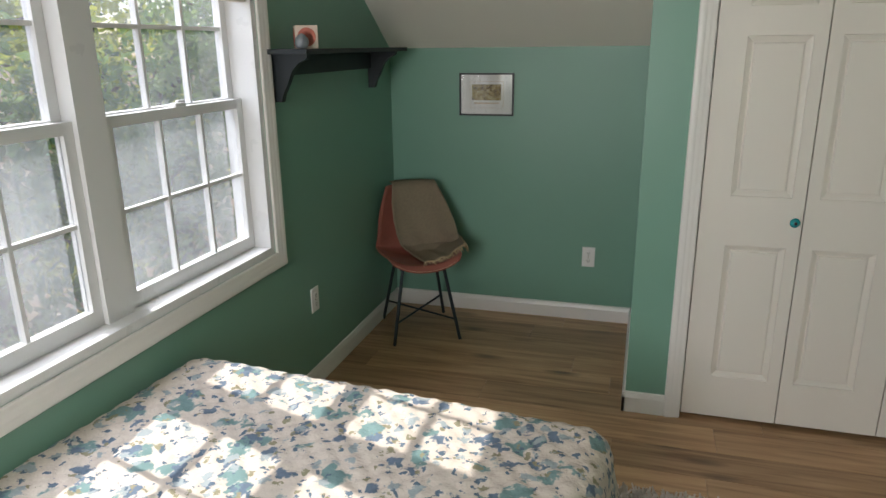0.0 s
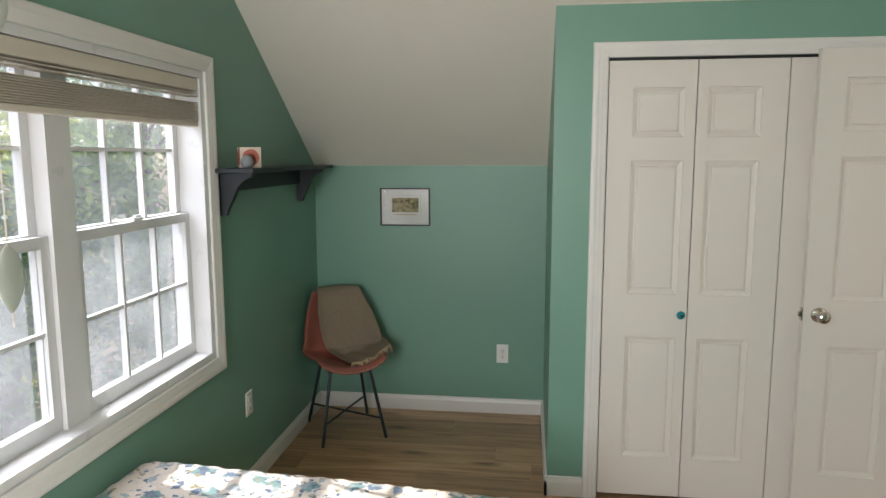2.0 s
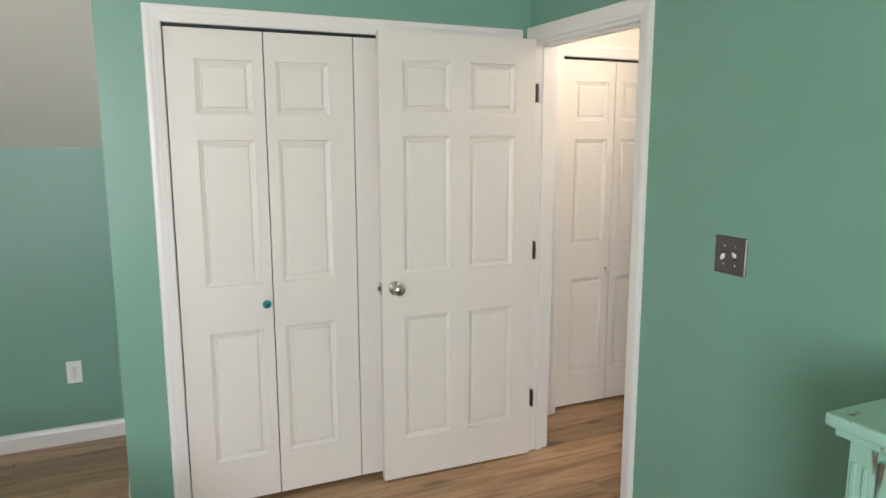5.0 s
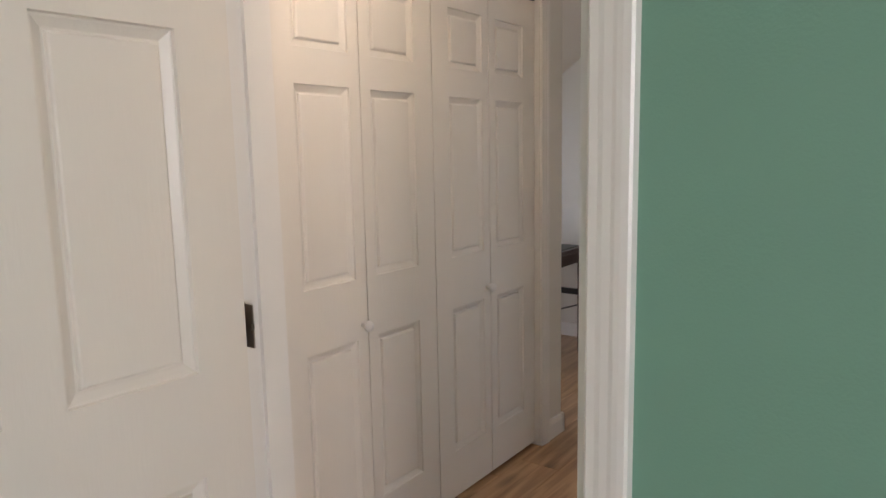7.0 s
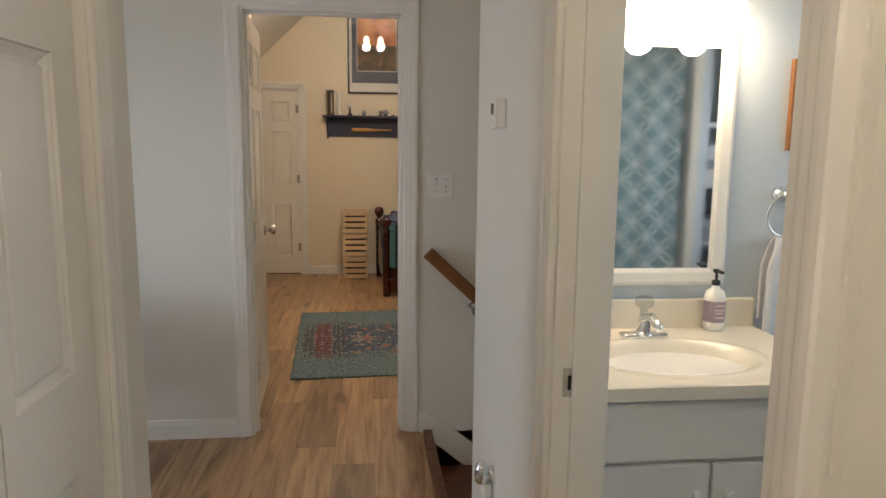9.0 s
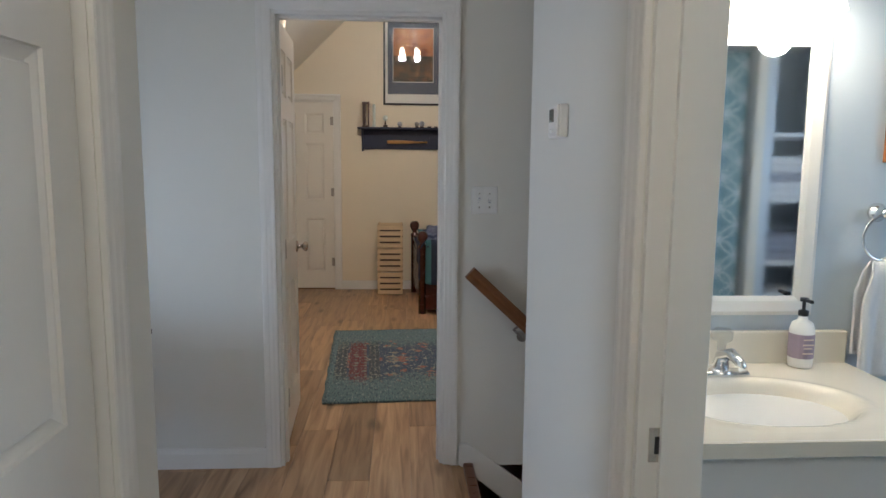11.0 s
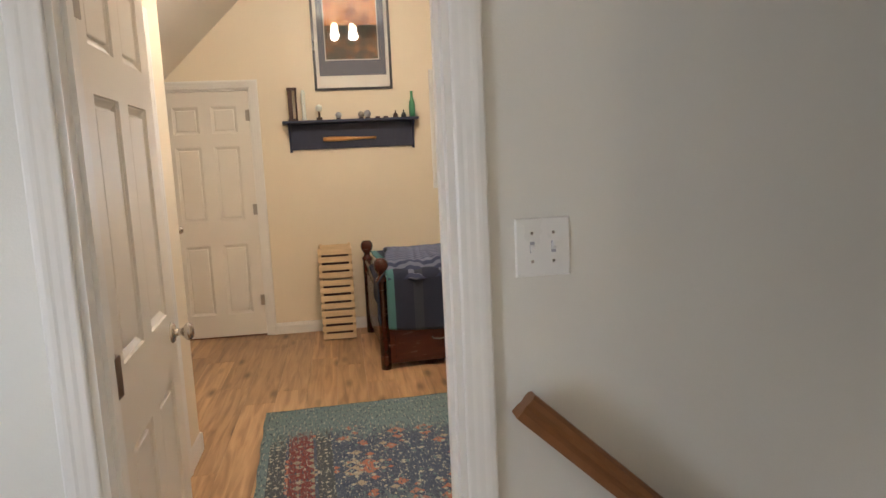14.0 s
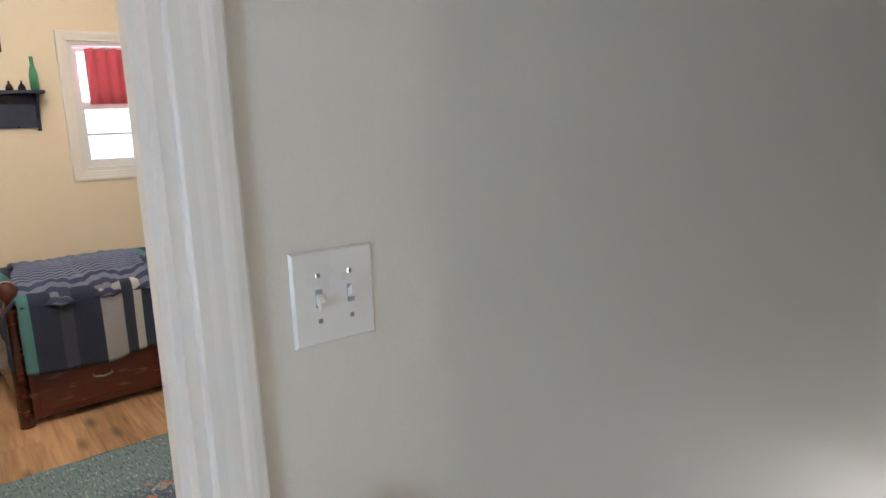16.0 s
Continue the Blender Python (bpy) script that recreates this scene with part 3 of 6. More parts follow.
# door and closet casings
for nm, args in (("casing_closet", ('y', 0.0, -1, -1.63, -0.11, 0, 2.03)), ("casing_bedroom_door", ('x', 0.0, -1, -0.80, -0.066, 0, 2.04)), ("casing_bedroom_door_hall", ('x', 0.115, 1, -0.80, -0.04, 0, 2.04)),
                 ("casing_hall_closet", ('y', 0.31, -1, 0.40, 1.89, 0, 2.03)), ("casing_landing_door", ('x', 3.72, -1, -0.40, 0.345, 0, 2.04)), ("casing_landing_door_room", ('x', 3.84, 1, -0.40, 0.345, 0, 2.04)),
                 ("casing_bath_door", ('y', -0.60, 1, 1.00, 1.76, 0, 2.04)), ("casing_bath_door_inner", ('y', -0.715, -1, 1.00, 1.76, 0, 2.04)), ("casing_far_door", ('x', 8.03, -1, 0.50, 1.22, 0, 2.01)),
                 ("casing_room_closet", ('y', 0.62, -1, 4.72, 5.46, 0, 2.04))):
    tagged(part(nm, casing(*args), M_WHITE), "white moulded door casing", "door casing", kind="structure")


def jamb_y(name, x0, x1, y0, y1, z1, t=0.018):
    """Lining of an opening in a wall that runs along x."""
    bm = boxes((x0, x0 + t, y0, y1, 0, z1), (x1 - t, x1, y0, y1, 0, z1), (x0 + t, x1 - t, y0, y1, z1 - t, z1))
    ym = (y0 + y1) / 2
    for b in ((x0 + t, x0 + t + 0.011, ym - 0.017, ym + 0.017, 0, z1 - t), (x1 - t - 0.011, x1 - t, ym - 0.017, ym + 0.017, 0, z1 - t), (x0 + t, x1 - t, ym - 0.017, ym + 0.017, z1 - t - 0.011, z1 - t)):
        box(*b, bm=bm)
    return tagged(part(name, bm, M_WHITE), "white painted door jamb with a stop", "door jamb", kind="structure")


def jamb_x(name, y0, y1, x0, x1, z1):
    ob = jamb_y(name, y0, y1, x0, x1, z1)
    for v in ob.data.vertices:
        v.co = (v.co.y, v.co.x, v.co.z)
    return ob


jamb_x("jamb_bedroom_door", -0.803, -0.037, 0.003, 0.112, 2.043)
jamb_x("jamb_landing_door", -0.403, 0.348, 3.723, 3.837, 2.043)
jb = jamb_y("jamb_bath_door", 0.997, 1.763, -0.712, -0.603, 2.043)
# added strip that keeps the sky out of the gap below the leaf
setting("far_door_gap_block", box(8.06, 8.145, 0.52, 1.20, -0.012, 0.022, bev=0.004), M_STAIR, "brown strip added to block light under the closed door", "threshold")
jamb_x("jamb_far_door", 0.497, 1.223, 8.033, 8.147, 2.013)
jamb_y("jamb_room_closet", 4.717, 5.463, 0.623, 0.732, 2.043)

# ---- doors ----
COLS = ((0.105, 0.335), (0.427, 0.657))


def leaf_place(x, y, z, ang):
    return pose(x, y, z, 0, 0, ang)


door_a = thing("door_1", (-0.02, -0.06, 0.012), "white six-panel bedroom door standing open against the closet", "door", kind="structure")
pl = leaf_place(-0.022, -0.062, 0.012, 178.4)
leaf = panel_leaf(door_a, 0.762, 2.03, 0.035, COLS, pl)
kp = pl @ Vector((0.70, 0.035, 0.915))
knob_set(door_a, kp, (0, -1, 0))
kp2 = pl @ Vector((0.70, 0.0, 0.915))
knob_set(door_a, kp2, (0, 1, 0), r=0.02)
lp = pl @ Vector((0.7635, 0.0175, 0.915))
part("latch", boxes((lp.x - 0.004, lp.x + 0.004, lp.y - 0.012, lp.y + 0.012, lp.z - 0.028, lp.z + 0.028), (lp.x - 0.014, lp.x - 0.004, lp.y - 0.006, lp.y + 0.006, lp.z - 0.01, lp.z + 0.01)), M_CHROME, door_a, "satin nickel latch")
for z in (0.30, 1.055, 1.80):
    hinge(door_a, (-0.012, -0.075, z), (0, -1, 0), (1, 0, 0))


def bifold(name, x_edges, y, top, label, knobs, kmat, parent_group="", d=0.035):
    for i, (a, b) in enumerate(zip(x_edges, x_edges[1:])):
        w = b - a - 0.005
        th = thing(name, ((a + b) / 2, y, 0.015), label, "closet door", name + " leaves")
        m = 0.045 if i % 2 else w - 0.267
        lf = panel_leaf(th, w, top, d, ((m, m + 0.222),), pose(a + 0.0025, y, 0.018))
        if i in knobs:
            kx = a + knobs[i]
            part("knob", lathe([(q, -h) for q, h in ((0.009, 0), (0.008, 0.012), (0.016, 0.018), (0.019, 0.026), (0.016, 0.034), (0.0, 0.037))], (kx, y, 0.895 if kmat is M_TEALGLASS else 0.83), 'y', 18), kmat, th, "teal glass knob with a metal screw" if kmat is M_TEALGLASS else "small white wooden knob", True)
            if kmat is M_TEALGLASS:
                part("screw", lathe([(0.006, -0.036), (0.006, -0.039), (0, -0.040)], (kx, y, 0.895), 'y', 10), M_BLACKFRAME, th)


bifold("closet_bifold_leaf", (-1.625, -1.2475, -0.87, -0.4925, -0.115), 0.012, 2.0, "white two-panel bifold closet leaf, closed", {0: 0.345, 3: 0.032}, M_TEALGLASS)
bifold("hall_bifold_leaf", (0.405, 0.775, 1.145, 1.515, 1.885), 0.335, 2.0, "white bifold hall closet leaf, closed", {0: 0.345, 2: 0.345}, M_WHITE)
setting("closet_track", boxes((-1.63, -0.11, 0.012, 0.045, 2.022, 2.03)), M_DARK, "dark bifold track in the closet head", "door track")
setting("hall_closet_track", boxes((0.40, 1.89, 0.335, 0.37, 2.022, 2.03)), M_DARK, "dark bifold track in the closet head", "door track")
setting("jamb_closet", boxes((-1.633, -1.627, 0.002, 0.112, 0, 2.03), (-0.113, -0.107, 0.002, 0.112, 0, 2.03)), M_WHITE, "white closet jamb", "door jamb")
setting("jamb_hall_closet", boxes((0.397, 0.403, 0.312, 0.422, 0, 2.03), (1.887, 1.893, 0.312, 0.422, 0, 2.03)), M_WHITE, "white closet jamb", "door jamb")

door_b = thing("door_2", (3.85, 0.34, 0.012), "white six-panel door standing open into the room", "door", kind="structure")
plb = leaf_place(3.852, 0.345, 0.012, 3.0)
panel_leaf(door_b, 0.711, 2.03, 0.035, ((0.1, 0.31), (0.40, 0.61)), plb)
knob_set(door_b, plb @ Vector((0.65, 0.0, 0.915)), (0, -1, 0))
knob_set(door_b, plb @ Vector((0.65, 0.035, 0.915)), (0, 1, 0))
for z in (0.29, 1.0, 1.78):
    th = door_b
    o = Vector((3.846, 0.338, z))
    bm = tube([o + Vector((0, 0, -0.045)), o + Vector((0, 0, 0.045))], 0.006, 8)
    box(3.800, 3.843, 0.3215, 0.3245, z - 0.044, z + 0.044, bm=bm)
    box(3.8485, 3.8515, 0.345, 0.378, z - 0.044, z + 0.044, bm=bm)
    part("hinge", bm, M_BRONZE, th)

door_f = thing("door_3", (8.05, 0.86, 0.012), "white six-panel door, closed", "door", kind="structure")
panel_leaf(door_f, 0.684, 1.98, 0.035, ((0.095, 0.295), (0.389, 0.589)), pose(8.045, 1.202, 0.012, 0, 0, -90))
knob_set(door_f, (8.045, 1.135, 0.915), (-1, 0, 0))
for z in (0.3, 1.05, 1.80):
    hinge(door_f, (8.038, 0.516, z), (0, 1, 0), (-1, 0, 0))

door_c = thing("door_4", (5.09, 0.64, 0.012), "white six-panel closet door, closed", "door", kind="structure")
panel_leaf(door_c, 0.70, 2.005, 0.035, ((0.1, 0.3), (0.4, 0.6)), pose(4.74, 0.635, 0.012))
knob_set(door_c, (4.80, 0.635, 0.915), (0, -1, 0))

# ---- windows ----


def sash(parent, x, y0, y1, z0, z1, rail=0.035, bottom=0.05, grid=(3, 2), name="sash", d=0.03):
    fr = part(name, boxes((x, x + d, y0, y0 + rail, z0, z1), (x, x + d, y1 - rail, y1, z0, z1), (x, x + d, y0 + rail, y1 - rail, z0, z0 + bottom), (x, x + d, y0 + rail, y1 - rail, z1 - rail, z1)), M_VINYL, parent)
    ya, yb, za, zb = y0 + rail, y1 - rail, z0 + bottom, z1 - rail
    g = part("pane", boxes((x + 0.012, x + 0.016, ya, yb, za, zb)), M_GLASS, fr)
    g.visible_shadow = False
    for k in range(1, grid[0]):
        yy = ya + (yb - ya) * k / grid[0]
        part("muntin", boxes((x + 0.003, x + 0.025, yy - 0.0065, yy + 0.0065, za, zb)), M_VINYL, fr)
    for k in range(1, grid[1]):
        zz = za + (zb - za) * k / grid[1]
        part("muntin", boxes((x + 0.0045, x + 0.0235, ya, yb, zz - 0.0065, zz + 0.0065)), M_VINYL, fr)
    return fr


window_a = thing("window_1", (-3.37, -1.23, 0.745), "white vinyl twin double-hung window with grilles, daylight outside", "window", kind="structure")
part("casing", casing('x', -3.295, 1, -2.05, -0.41, 0.745, 1.95, closed=True), M_WHITE, window_a)
part("frame", boxes((-3.45, -3.297, -2.05, -2.02, 0.745, 1.95), (-3.45, -3.297, -0.44, -0.41, 0.745, 1.95), (-3.45, -3.297, -2.02, -0.44, 0.745, 0.775), (-3.45, -3.297, -2.02, -0.44, 1.92, 1.95),
                    (-3.44, -3.355, -1.285, -1.175, 0.775, 1.92)), M_VINYL, window_a)
for y0, y1 in ((-2.018, -1.287), (-1.173, -0.442)):
    sash(window_a, -3.435, y0, y1, 1.345, 1.918, bottom=0.035, name="upper_sash")
    sash(window_a, -3.400, y0, y1, 0.777, 1.375, name="lower_sash")
    scr = part("screen", boxes((-3.446, -3.444, y0 + 0.02, y1 - 0.02, 0.79, 1.36)), M_SCREEN, window_a, "grey woven insect screen")
    scr.visible_shadow = False
    part("sash_lock", boxes((-3.398, -3.372, (y0 + y1) / 2 - 0.03, (y0 + y1) / 2 + 0.03, 1.375, 1.388), (-3.392, -3.380, (y0 + y1) / 2 - 0.004, (y0 + y1) / 2 + 0.035, 1.388, 1.396), bev=0.003), M_VINYL, window_a)

blind = thing("window_blind", (-3.325, -1.23, 1.92), "cream slatted window blind pulled up to the top", "window blind")
part("headrail", box(-3.352, -3.302, -2.015, -0.445, 1.868, 1.918, bev=0.004), M_BLIND, blind)
for k in range(11):
    z = 1.748 + k * 0.0072
    part("slat", boxes((-3.350 + 0.002 * (k % 2), -3.304 + 0.001 * (k % 3), -2.012, -0.448, z, z + 0.0032)), M_BLIND, blind)
part("bottom_rail", box(-3.348, -3.306, -2.012, -0.448, 1.726, 1.746, bev=0.004), M_BLIND, blind)
for y in (-1.95, -1.45, -1.0, -0.52):
    part("ladder_cord", tube([(-3.328, y, 1.74), (-3.328, y, 1.87)], 0.0012, 6), M_BLIND, blind)
for z, n in ((1.845, 0), (1.858, 1)):
    part("slat", boxes((-3.350, -3.304, -2.012, -0.448, z, z + 0.003)), M_BLIND, blind)

# made-up frame round the rear fill lamp's opening, out of view
rear_opening = thing("rear_fill_opening", (-2.65, -4.45, 1.0), "white frame round an added rear opening for fill light", "window", kind="structure")
part("frame", boxes((-3.2, -3.16, -4.5, -4.4, 1.0, 2.2), (-2.14, -2.1, -4.5, -4.4, 1.0, 2.2), (-3.16, -2.14, -4.5, -4.4, 1.0, 1.04), (-3.16, -2.14, -4.5, -4.4, 2.16, 2.2), (-2.67, -2.63, -4.48, -4.44, 1.04, 2.16)), M_VINYL, rear_opening)

window_b = thing("window_3", (8.08, -1.34, 1.2), "white window with a red half curtain, bright outside", "window", kind="structure")
part("casing", casing('x', 8.03, -1, -1.64, -1.00, 1.21, 2.05, closed=True), M_WHITE, window_b)
part("frame", boxes((8.033, 8.147, -1.64, -1.615, 1.21, 2.05), (8.033, 8.147, -1.025, -1.00, 1.21, 2.05), (8.033, 8.147, -1.615, -1.025, 1.21, 1.235), (8.033, 8.147, -1.615, -1.025, 2.025, 2.05)), M_VINYL, window_b)
sash(window_b, 8.06, -1.614, -1.026, 1.236, 1.65, grid=(1, 2), name="lower_sash")
sash(window_b, 8.095, -1.614, -1.026, 1.62, 2.024, grid=(2, 2), name="upper_sash")

# ---- outside ----
def leaf_cloud(n, centers, size, seed):
    rng = np.random.default_rng(seed)
    c = np.array([q[:3] for q in centers])
    rad = np.array([q[3] for q in centers])
    pick = rng.integers(0, len(c), n)
    d = rng.normal(size=(n, 3))
    d /= np.linalg.norm(d, axis=1)[:, None]
    p = c[pick] + d * (rad[pick] * rng.uniform(0.35, 1.05, n) ** 0.6)[:, None]
    a = rng.normal(size=(n, 3))
    a /= np.linalg.norm(a, axis=1)[:, None]
    b = np.cross(a, rng.normal(size=(n, 3)))
    b /= np.linalg.norm(b, axis=1)[:, None]
    s = size * rng.uniform(0.6, 1.4, n)[:, None]
    v = np.stack([p - a * s, p + b * s * 0.45, p + a * s, p - b * s * 0.45], 1).reshape(-1, 3)
    return v, np.arange(4 * n).reshape(-1, 4)


def leaf_material(name, lo, hi):
    m = bpy.data.materials.new(name)
    m.use_nodes = True
    nt = m.node_tree
    b = bsdf(m)
    g = nt.nodes.new("ShaderNodeNewGeometry")
    mx = nt.nodes.new("ShaderNodeMix")
    mx.data_type = 'RGBA'
    mx.inputs["A"].default_value, mx.inputs["B"].default_value = (*lo, 1), (*hi, 1)
    nt.links.new(g.outputs["Random Per Island"], mx.inputs["Factor"])
    nt.links.new(mx.outputs["Result"], b.inputs["Base Color"])
    b.inputs["Roughness"].default_value = 0.55
    t = nt.nodes.new("ShaderNodeBsdfTranslucent")
    nt.links.new(mx.outputs["Result"], t.inputs[0])
    ad = nt.nodes.new("ShaderNodeMixShader")
    ad.inputs[0].default_value = 0.55
    nt.links.new(b.outputs[0], ad.inputs[1])
    nt.links.new(t.outputs[0], ad.inputs[2])
    nt.links.new(ad.outputs[0], nt.nodes["Material Output"].inputs[0])
    return m


M_LEAF = leaf_material("green_leaves", (0.09, 0.17, 0.06), (0.28, 0.40, 0.13))
M_LEAF2 = leaf_material("yellow_green_leaves", (0.26, 0.34, 0.06), (0.58, 0.60, 0.12))


def tree(x, y, ground, height, spread, seed, mat_leaf, n=5200):
    rng = random.Random(seed)
    th = thing("tree", (x, y, ground), "leafy green tree standing outside the window", "tree", "trees outside")
    top = ground + height
    trunk = tube([(x, y, ground), (x + 0.1, y + 0.05, ground + height * 0.35), (x - 0.05, y + 0.12, ground + height * 0.7), (x, y, top - 0.3)], [0.17, 0.13, 0.08, 0.02], 8)
    cents = []
    for k in range(16):
        a = rng.uniform(0, 6.28)
        z = ground + height * rng.uniform(0.2, 1.0)
        r = spread * (1.1 - 0.6 * (z - ground) / height) * rng.uniform(0.35, 1)
        e = (x + r * math.cos(a), y + r * math.sin(a), z)
        tube([(x, y, z - 0.5), ((x + e[0]) / 2, (y + e[1]) / 2, z - 0.15), e], [0.05, 0.03, 0.01], 6, trunk)
        cents.append((*e, rng.uniform(0.5, 0.95)))
    part("trunk", trunk, M_TRUNK, th)
    v, f = leaf_cloud(n, cents, 0.07, seed)
    me = bpy.data.meshes.new("crown")
    me.from_pydata(v.tolist(), [], f.tolist())
    me.materials.append(mat_leaf)
    cr = new("crown", me)
    cr.parent, cr.matrix_parent_inverse = th, AT[th].inverted()
    return th


gb = bmesh.new()
rngs = []
for i in range(41):
    rngs.append([(-300 + 15 * i, -300 + 15 * j, -2.9 + 0.12 * math.sin(i * 1.7) * math.cos(j * 2.1)) for j in range(41)])
sweep(rngs, gb, closed_ring=False)
solo("ground", gb, M_GROUND, "brown leaf-littered ground outside the house", "ground", "structure")
for k, (x, y, hgt, spr, mt) in enumerate(((-7.4, 0.8, 4.9, 1.5, M_LEAF), (-8.6, 2.6, 5.7, 1.9, M_LEAF2), (-7.2, 3.9, 4.6, 1.4, M_LEAF), (-9.5, 5.6, 5.6, 2.0, M_LEAF2), (-10.4, 0.2, 5.4, 2.0, M_LEAF),
                                          (-6.6, 2.2, 3.7, 1.2, M_LEAF), (-12, 3.2, 6.0, 2.4, M_LEAF2), (-8.2, 7.4, 6.2, 2.0, M_LEAF), (-12.5, 7.5, 8.0, 2.6, M_LEAF), (-8.6, -1.9, 4.2, 1.6, M_LEAF), (-14, 0.5, 7.5, 2.6, M_LEAF2), (-15, 10.5, 8.5, 3.0, M_LEAF), (-11, 11.5, 7.5, 2.6, M_LEAF))):
    tree(x, y, -2.9, hgt, spr, 10 + k, mt)

# ---- lamps of the house, and one added in the hall ----
def ceiling_lamp(at, n, label, watts, r=0.16):
    th = thing("ceiling_lamp", at, label, "ceiling lamp")
    x, y, z = at
    part("canopy", lathe(((0.07, 0), (0.07, -0.02), (0.02, -0.035), (0.02, -0.09), (0.05, -0.1), (0.05, -0.12), (0, -0.125)), at, 'z', 20), M_CHROME, th, smooth=True)
    for k in range(n):
        a = 2 * math.pi * k / n + math.pi / 2
        e = (x + r * math.cos(a), y + r * math.sin(a), z - 0.14)
        part("arm", tube([(x, y, z - 0.1), ((x + e[0]) / 2, (y + e[1]) / 2, z - 0.09), e], 0.008, 8), M_CHROME, th)
        part("bulb", lathe(((0.012, 0), (0.03, -0.03), (0.042, -0.06), (0.036, -0.09), (0.0, -0.105)), e, 'z', 16), M_BULB2, th, "glowing warm bulb", True)
        lamp("bulb_light", 'POINT', Matrix.Translation((e[0], e[1], e[2] - 0.14)), watts / n, WARM, 0.05)
    return th


ceiling_lamp((5.75, -0.31, 3.05), 2, "nickel ceiling lamp with two glowing bulbs", 26, 0.1)
# added fill: no lamp is known here, it brightens the hall closet doors
ceiling_lamp((0.52, -0.28, 2.44), 1, "small added ceiling lamp brightening the hall, out of view", 5.0, 0.02)

window_n = thing("window_5", (2.45, 1.7, 0.88), "white framed low window at the back of the niche", "window", kind="structure")
part("frame", boxes((2.15, 2.18, 1.65, 1.75, 0.5, 1.48), (2.72, 2.75, 1.65, 1.75, 0.5, 1.48), (2.18, 2.72, 1.65, 1.75, 0.5, 0.53), (2.18, 2.72, 1.65, 1.75, 1.45, 1.48)), M_VINYL, window_n)

# ---- patterned cloths ----
def nodes_of(name, rough):
    m = bpy.data.materials.new(name)
    m.use_nodes = True
    bsdf(m).inputs["Roughness"].default_value = rough
    return m, m.node_tree, m.node_tree.links


def mix(nt, fac, a, b):
    n = nt.nodes.new("ShaderNodeMix")
    n.data_type = 'RGBA'
    for sock, v in (("Factor", fac), ("A", a), ("B", b)):
        if isinstance(v, (tuple, float, int)):
            n.inputs[sock].default_value = (*v, 1) if isinstance(v, tuple) else v
        else:
            nt.links.new(v, n.inputs[sock])
    return n.outputs["Result"]


def step(nt, sock, lo, hi):
    n = nt.nodes.new("ShaderNodeMapRange")
    n.inputs["From Min"].default_value, n.inputs["From Max"].default_value = lo, hi
    nt.links.new(sock, n.inputs["Value"])
    return n.outputs[0]


def math_node(nt, op, a, b=0.0):
    n = nt.nodes.new("ShaderNodeMath")
    n.operation = op
    for k, v in enumerate((a, b)):
        if isinstance(v, (int, float)):
            n.inputs[k].default_value = v
        else:
            nt.links.new(v, n.inputs[k])
    return n.outputs[0]


def quilt_material():
    m, nt, L = nodes_of("floral_quilt_cotton", 0.9)
    co = nt.nodes.new("ShaderNodeTexCoord")
    wob = nt.nodes.new("ShaderNodeTexNoise")
    wob.inputs["Scale"].default_value, wob.inputs["Detail"].default_value = 14, 3
    L.new(co.outputs["Object"], wob.inputs["Vector"])
    add = nt.nodes.new("ShaderNodeVectorMath")
    add.operation = 'MULTIPLY_ADD'
    L.new(wob.outputs["Color"], add.inputs[0])
    add.inputs[1].default_value = (0.07, 0.07, 0.0)
    L.new(co.outputs["Object"], add.inputs[2])
    col = (0.64, 0.57, 0.50)
    for sc, c1, lo, hi in ((9.5, (0.17, 0.28, 0.28), 0.27, 0.34), (12.0, (0.13, 0.18, 0.25), 0.22, 0.28), (21.0, (0.27, 0.25, 0.16), 0.18, 0.23), (17.0, (0.33, 0.38, 0.40), 0.23, 0.29), (31.0, (0.10, 0.15, 0.21), 0.21, 0.27)):
        v = nt.nodes.new("ShaderNodeTexVoronoi")
        v.inputs["Scale"].default_value = sc
        v.inputs["Randomness"].default_value = 1.0
        L.new(add.outputs[0], v.inputs["Vector"])
        pet = nt.nodes.new("ShaderNodeTexNoise")
        pet.inputs["Scale"].default_value, pet.inputs["Detail"].default_value = sc * 5, 3
        L.new(co.outputs["Object"], pet.inputs["Vector"])
        d = math_node(nt, 'ADD', v.outputs["Distance"], math_node(nt, 'MULTIPLY', math_node(nt, 'SUBTRACT', pet.outputs["Fac"], 0.5), 0.55))
        f = math_node(nt, 'SUBTRACT', 1.0, step(nt, d, lo, hi))
        col = mix(nt, f, col, c1)
    L.new(col, bsdf(m).inputs["Base Color"])
    n2 = nt.nodes.new("ShaderNodeTexNoise")
    n2.inputs["Scale"].default_value, n2.inputs["Detail"].default_value = 70, 4
    L.new(co.outputs["Object"], n2.inputs["Vector"])
    bp = nt.nodes.new("ShaderNodeBump")
    bp.inputs["Strength"].default_value, bp.inputs["Distance"].default_value = 0.5, 0.006
    L.new(n2.outputs["Fac"], bp.inputs["Height"])
    L.new(bp.outputs[0], bsdf(m).inputs["Normal"])
    return m


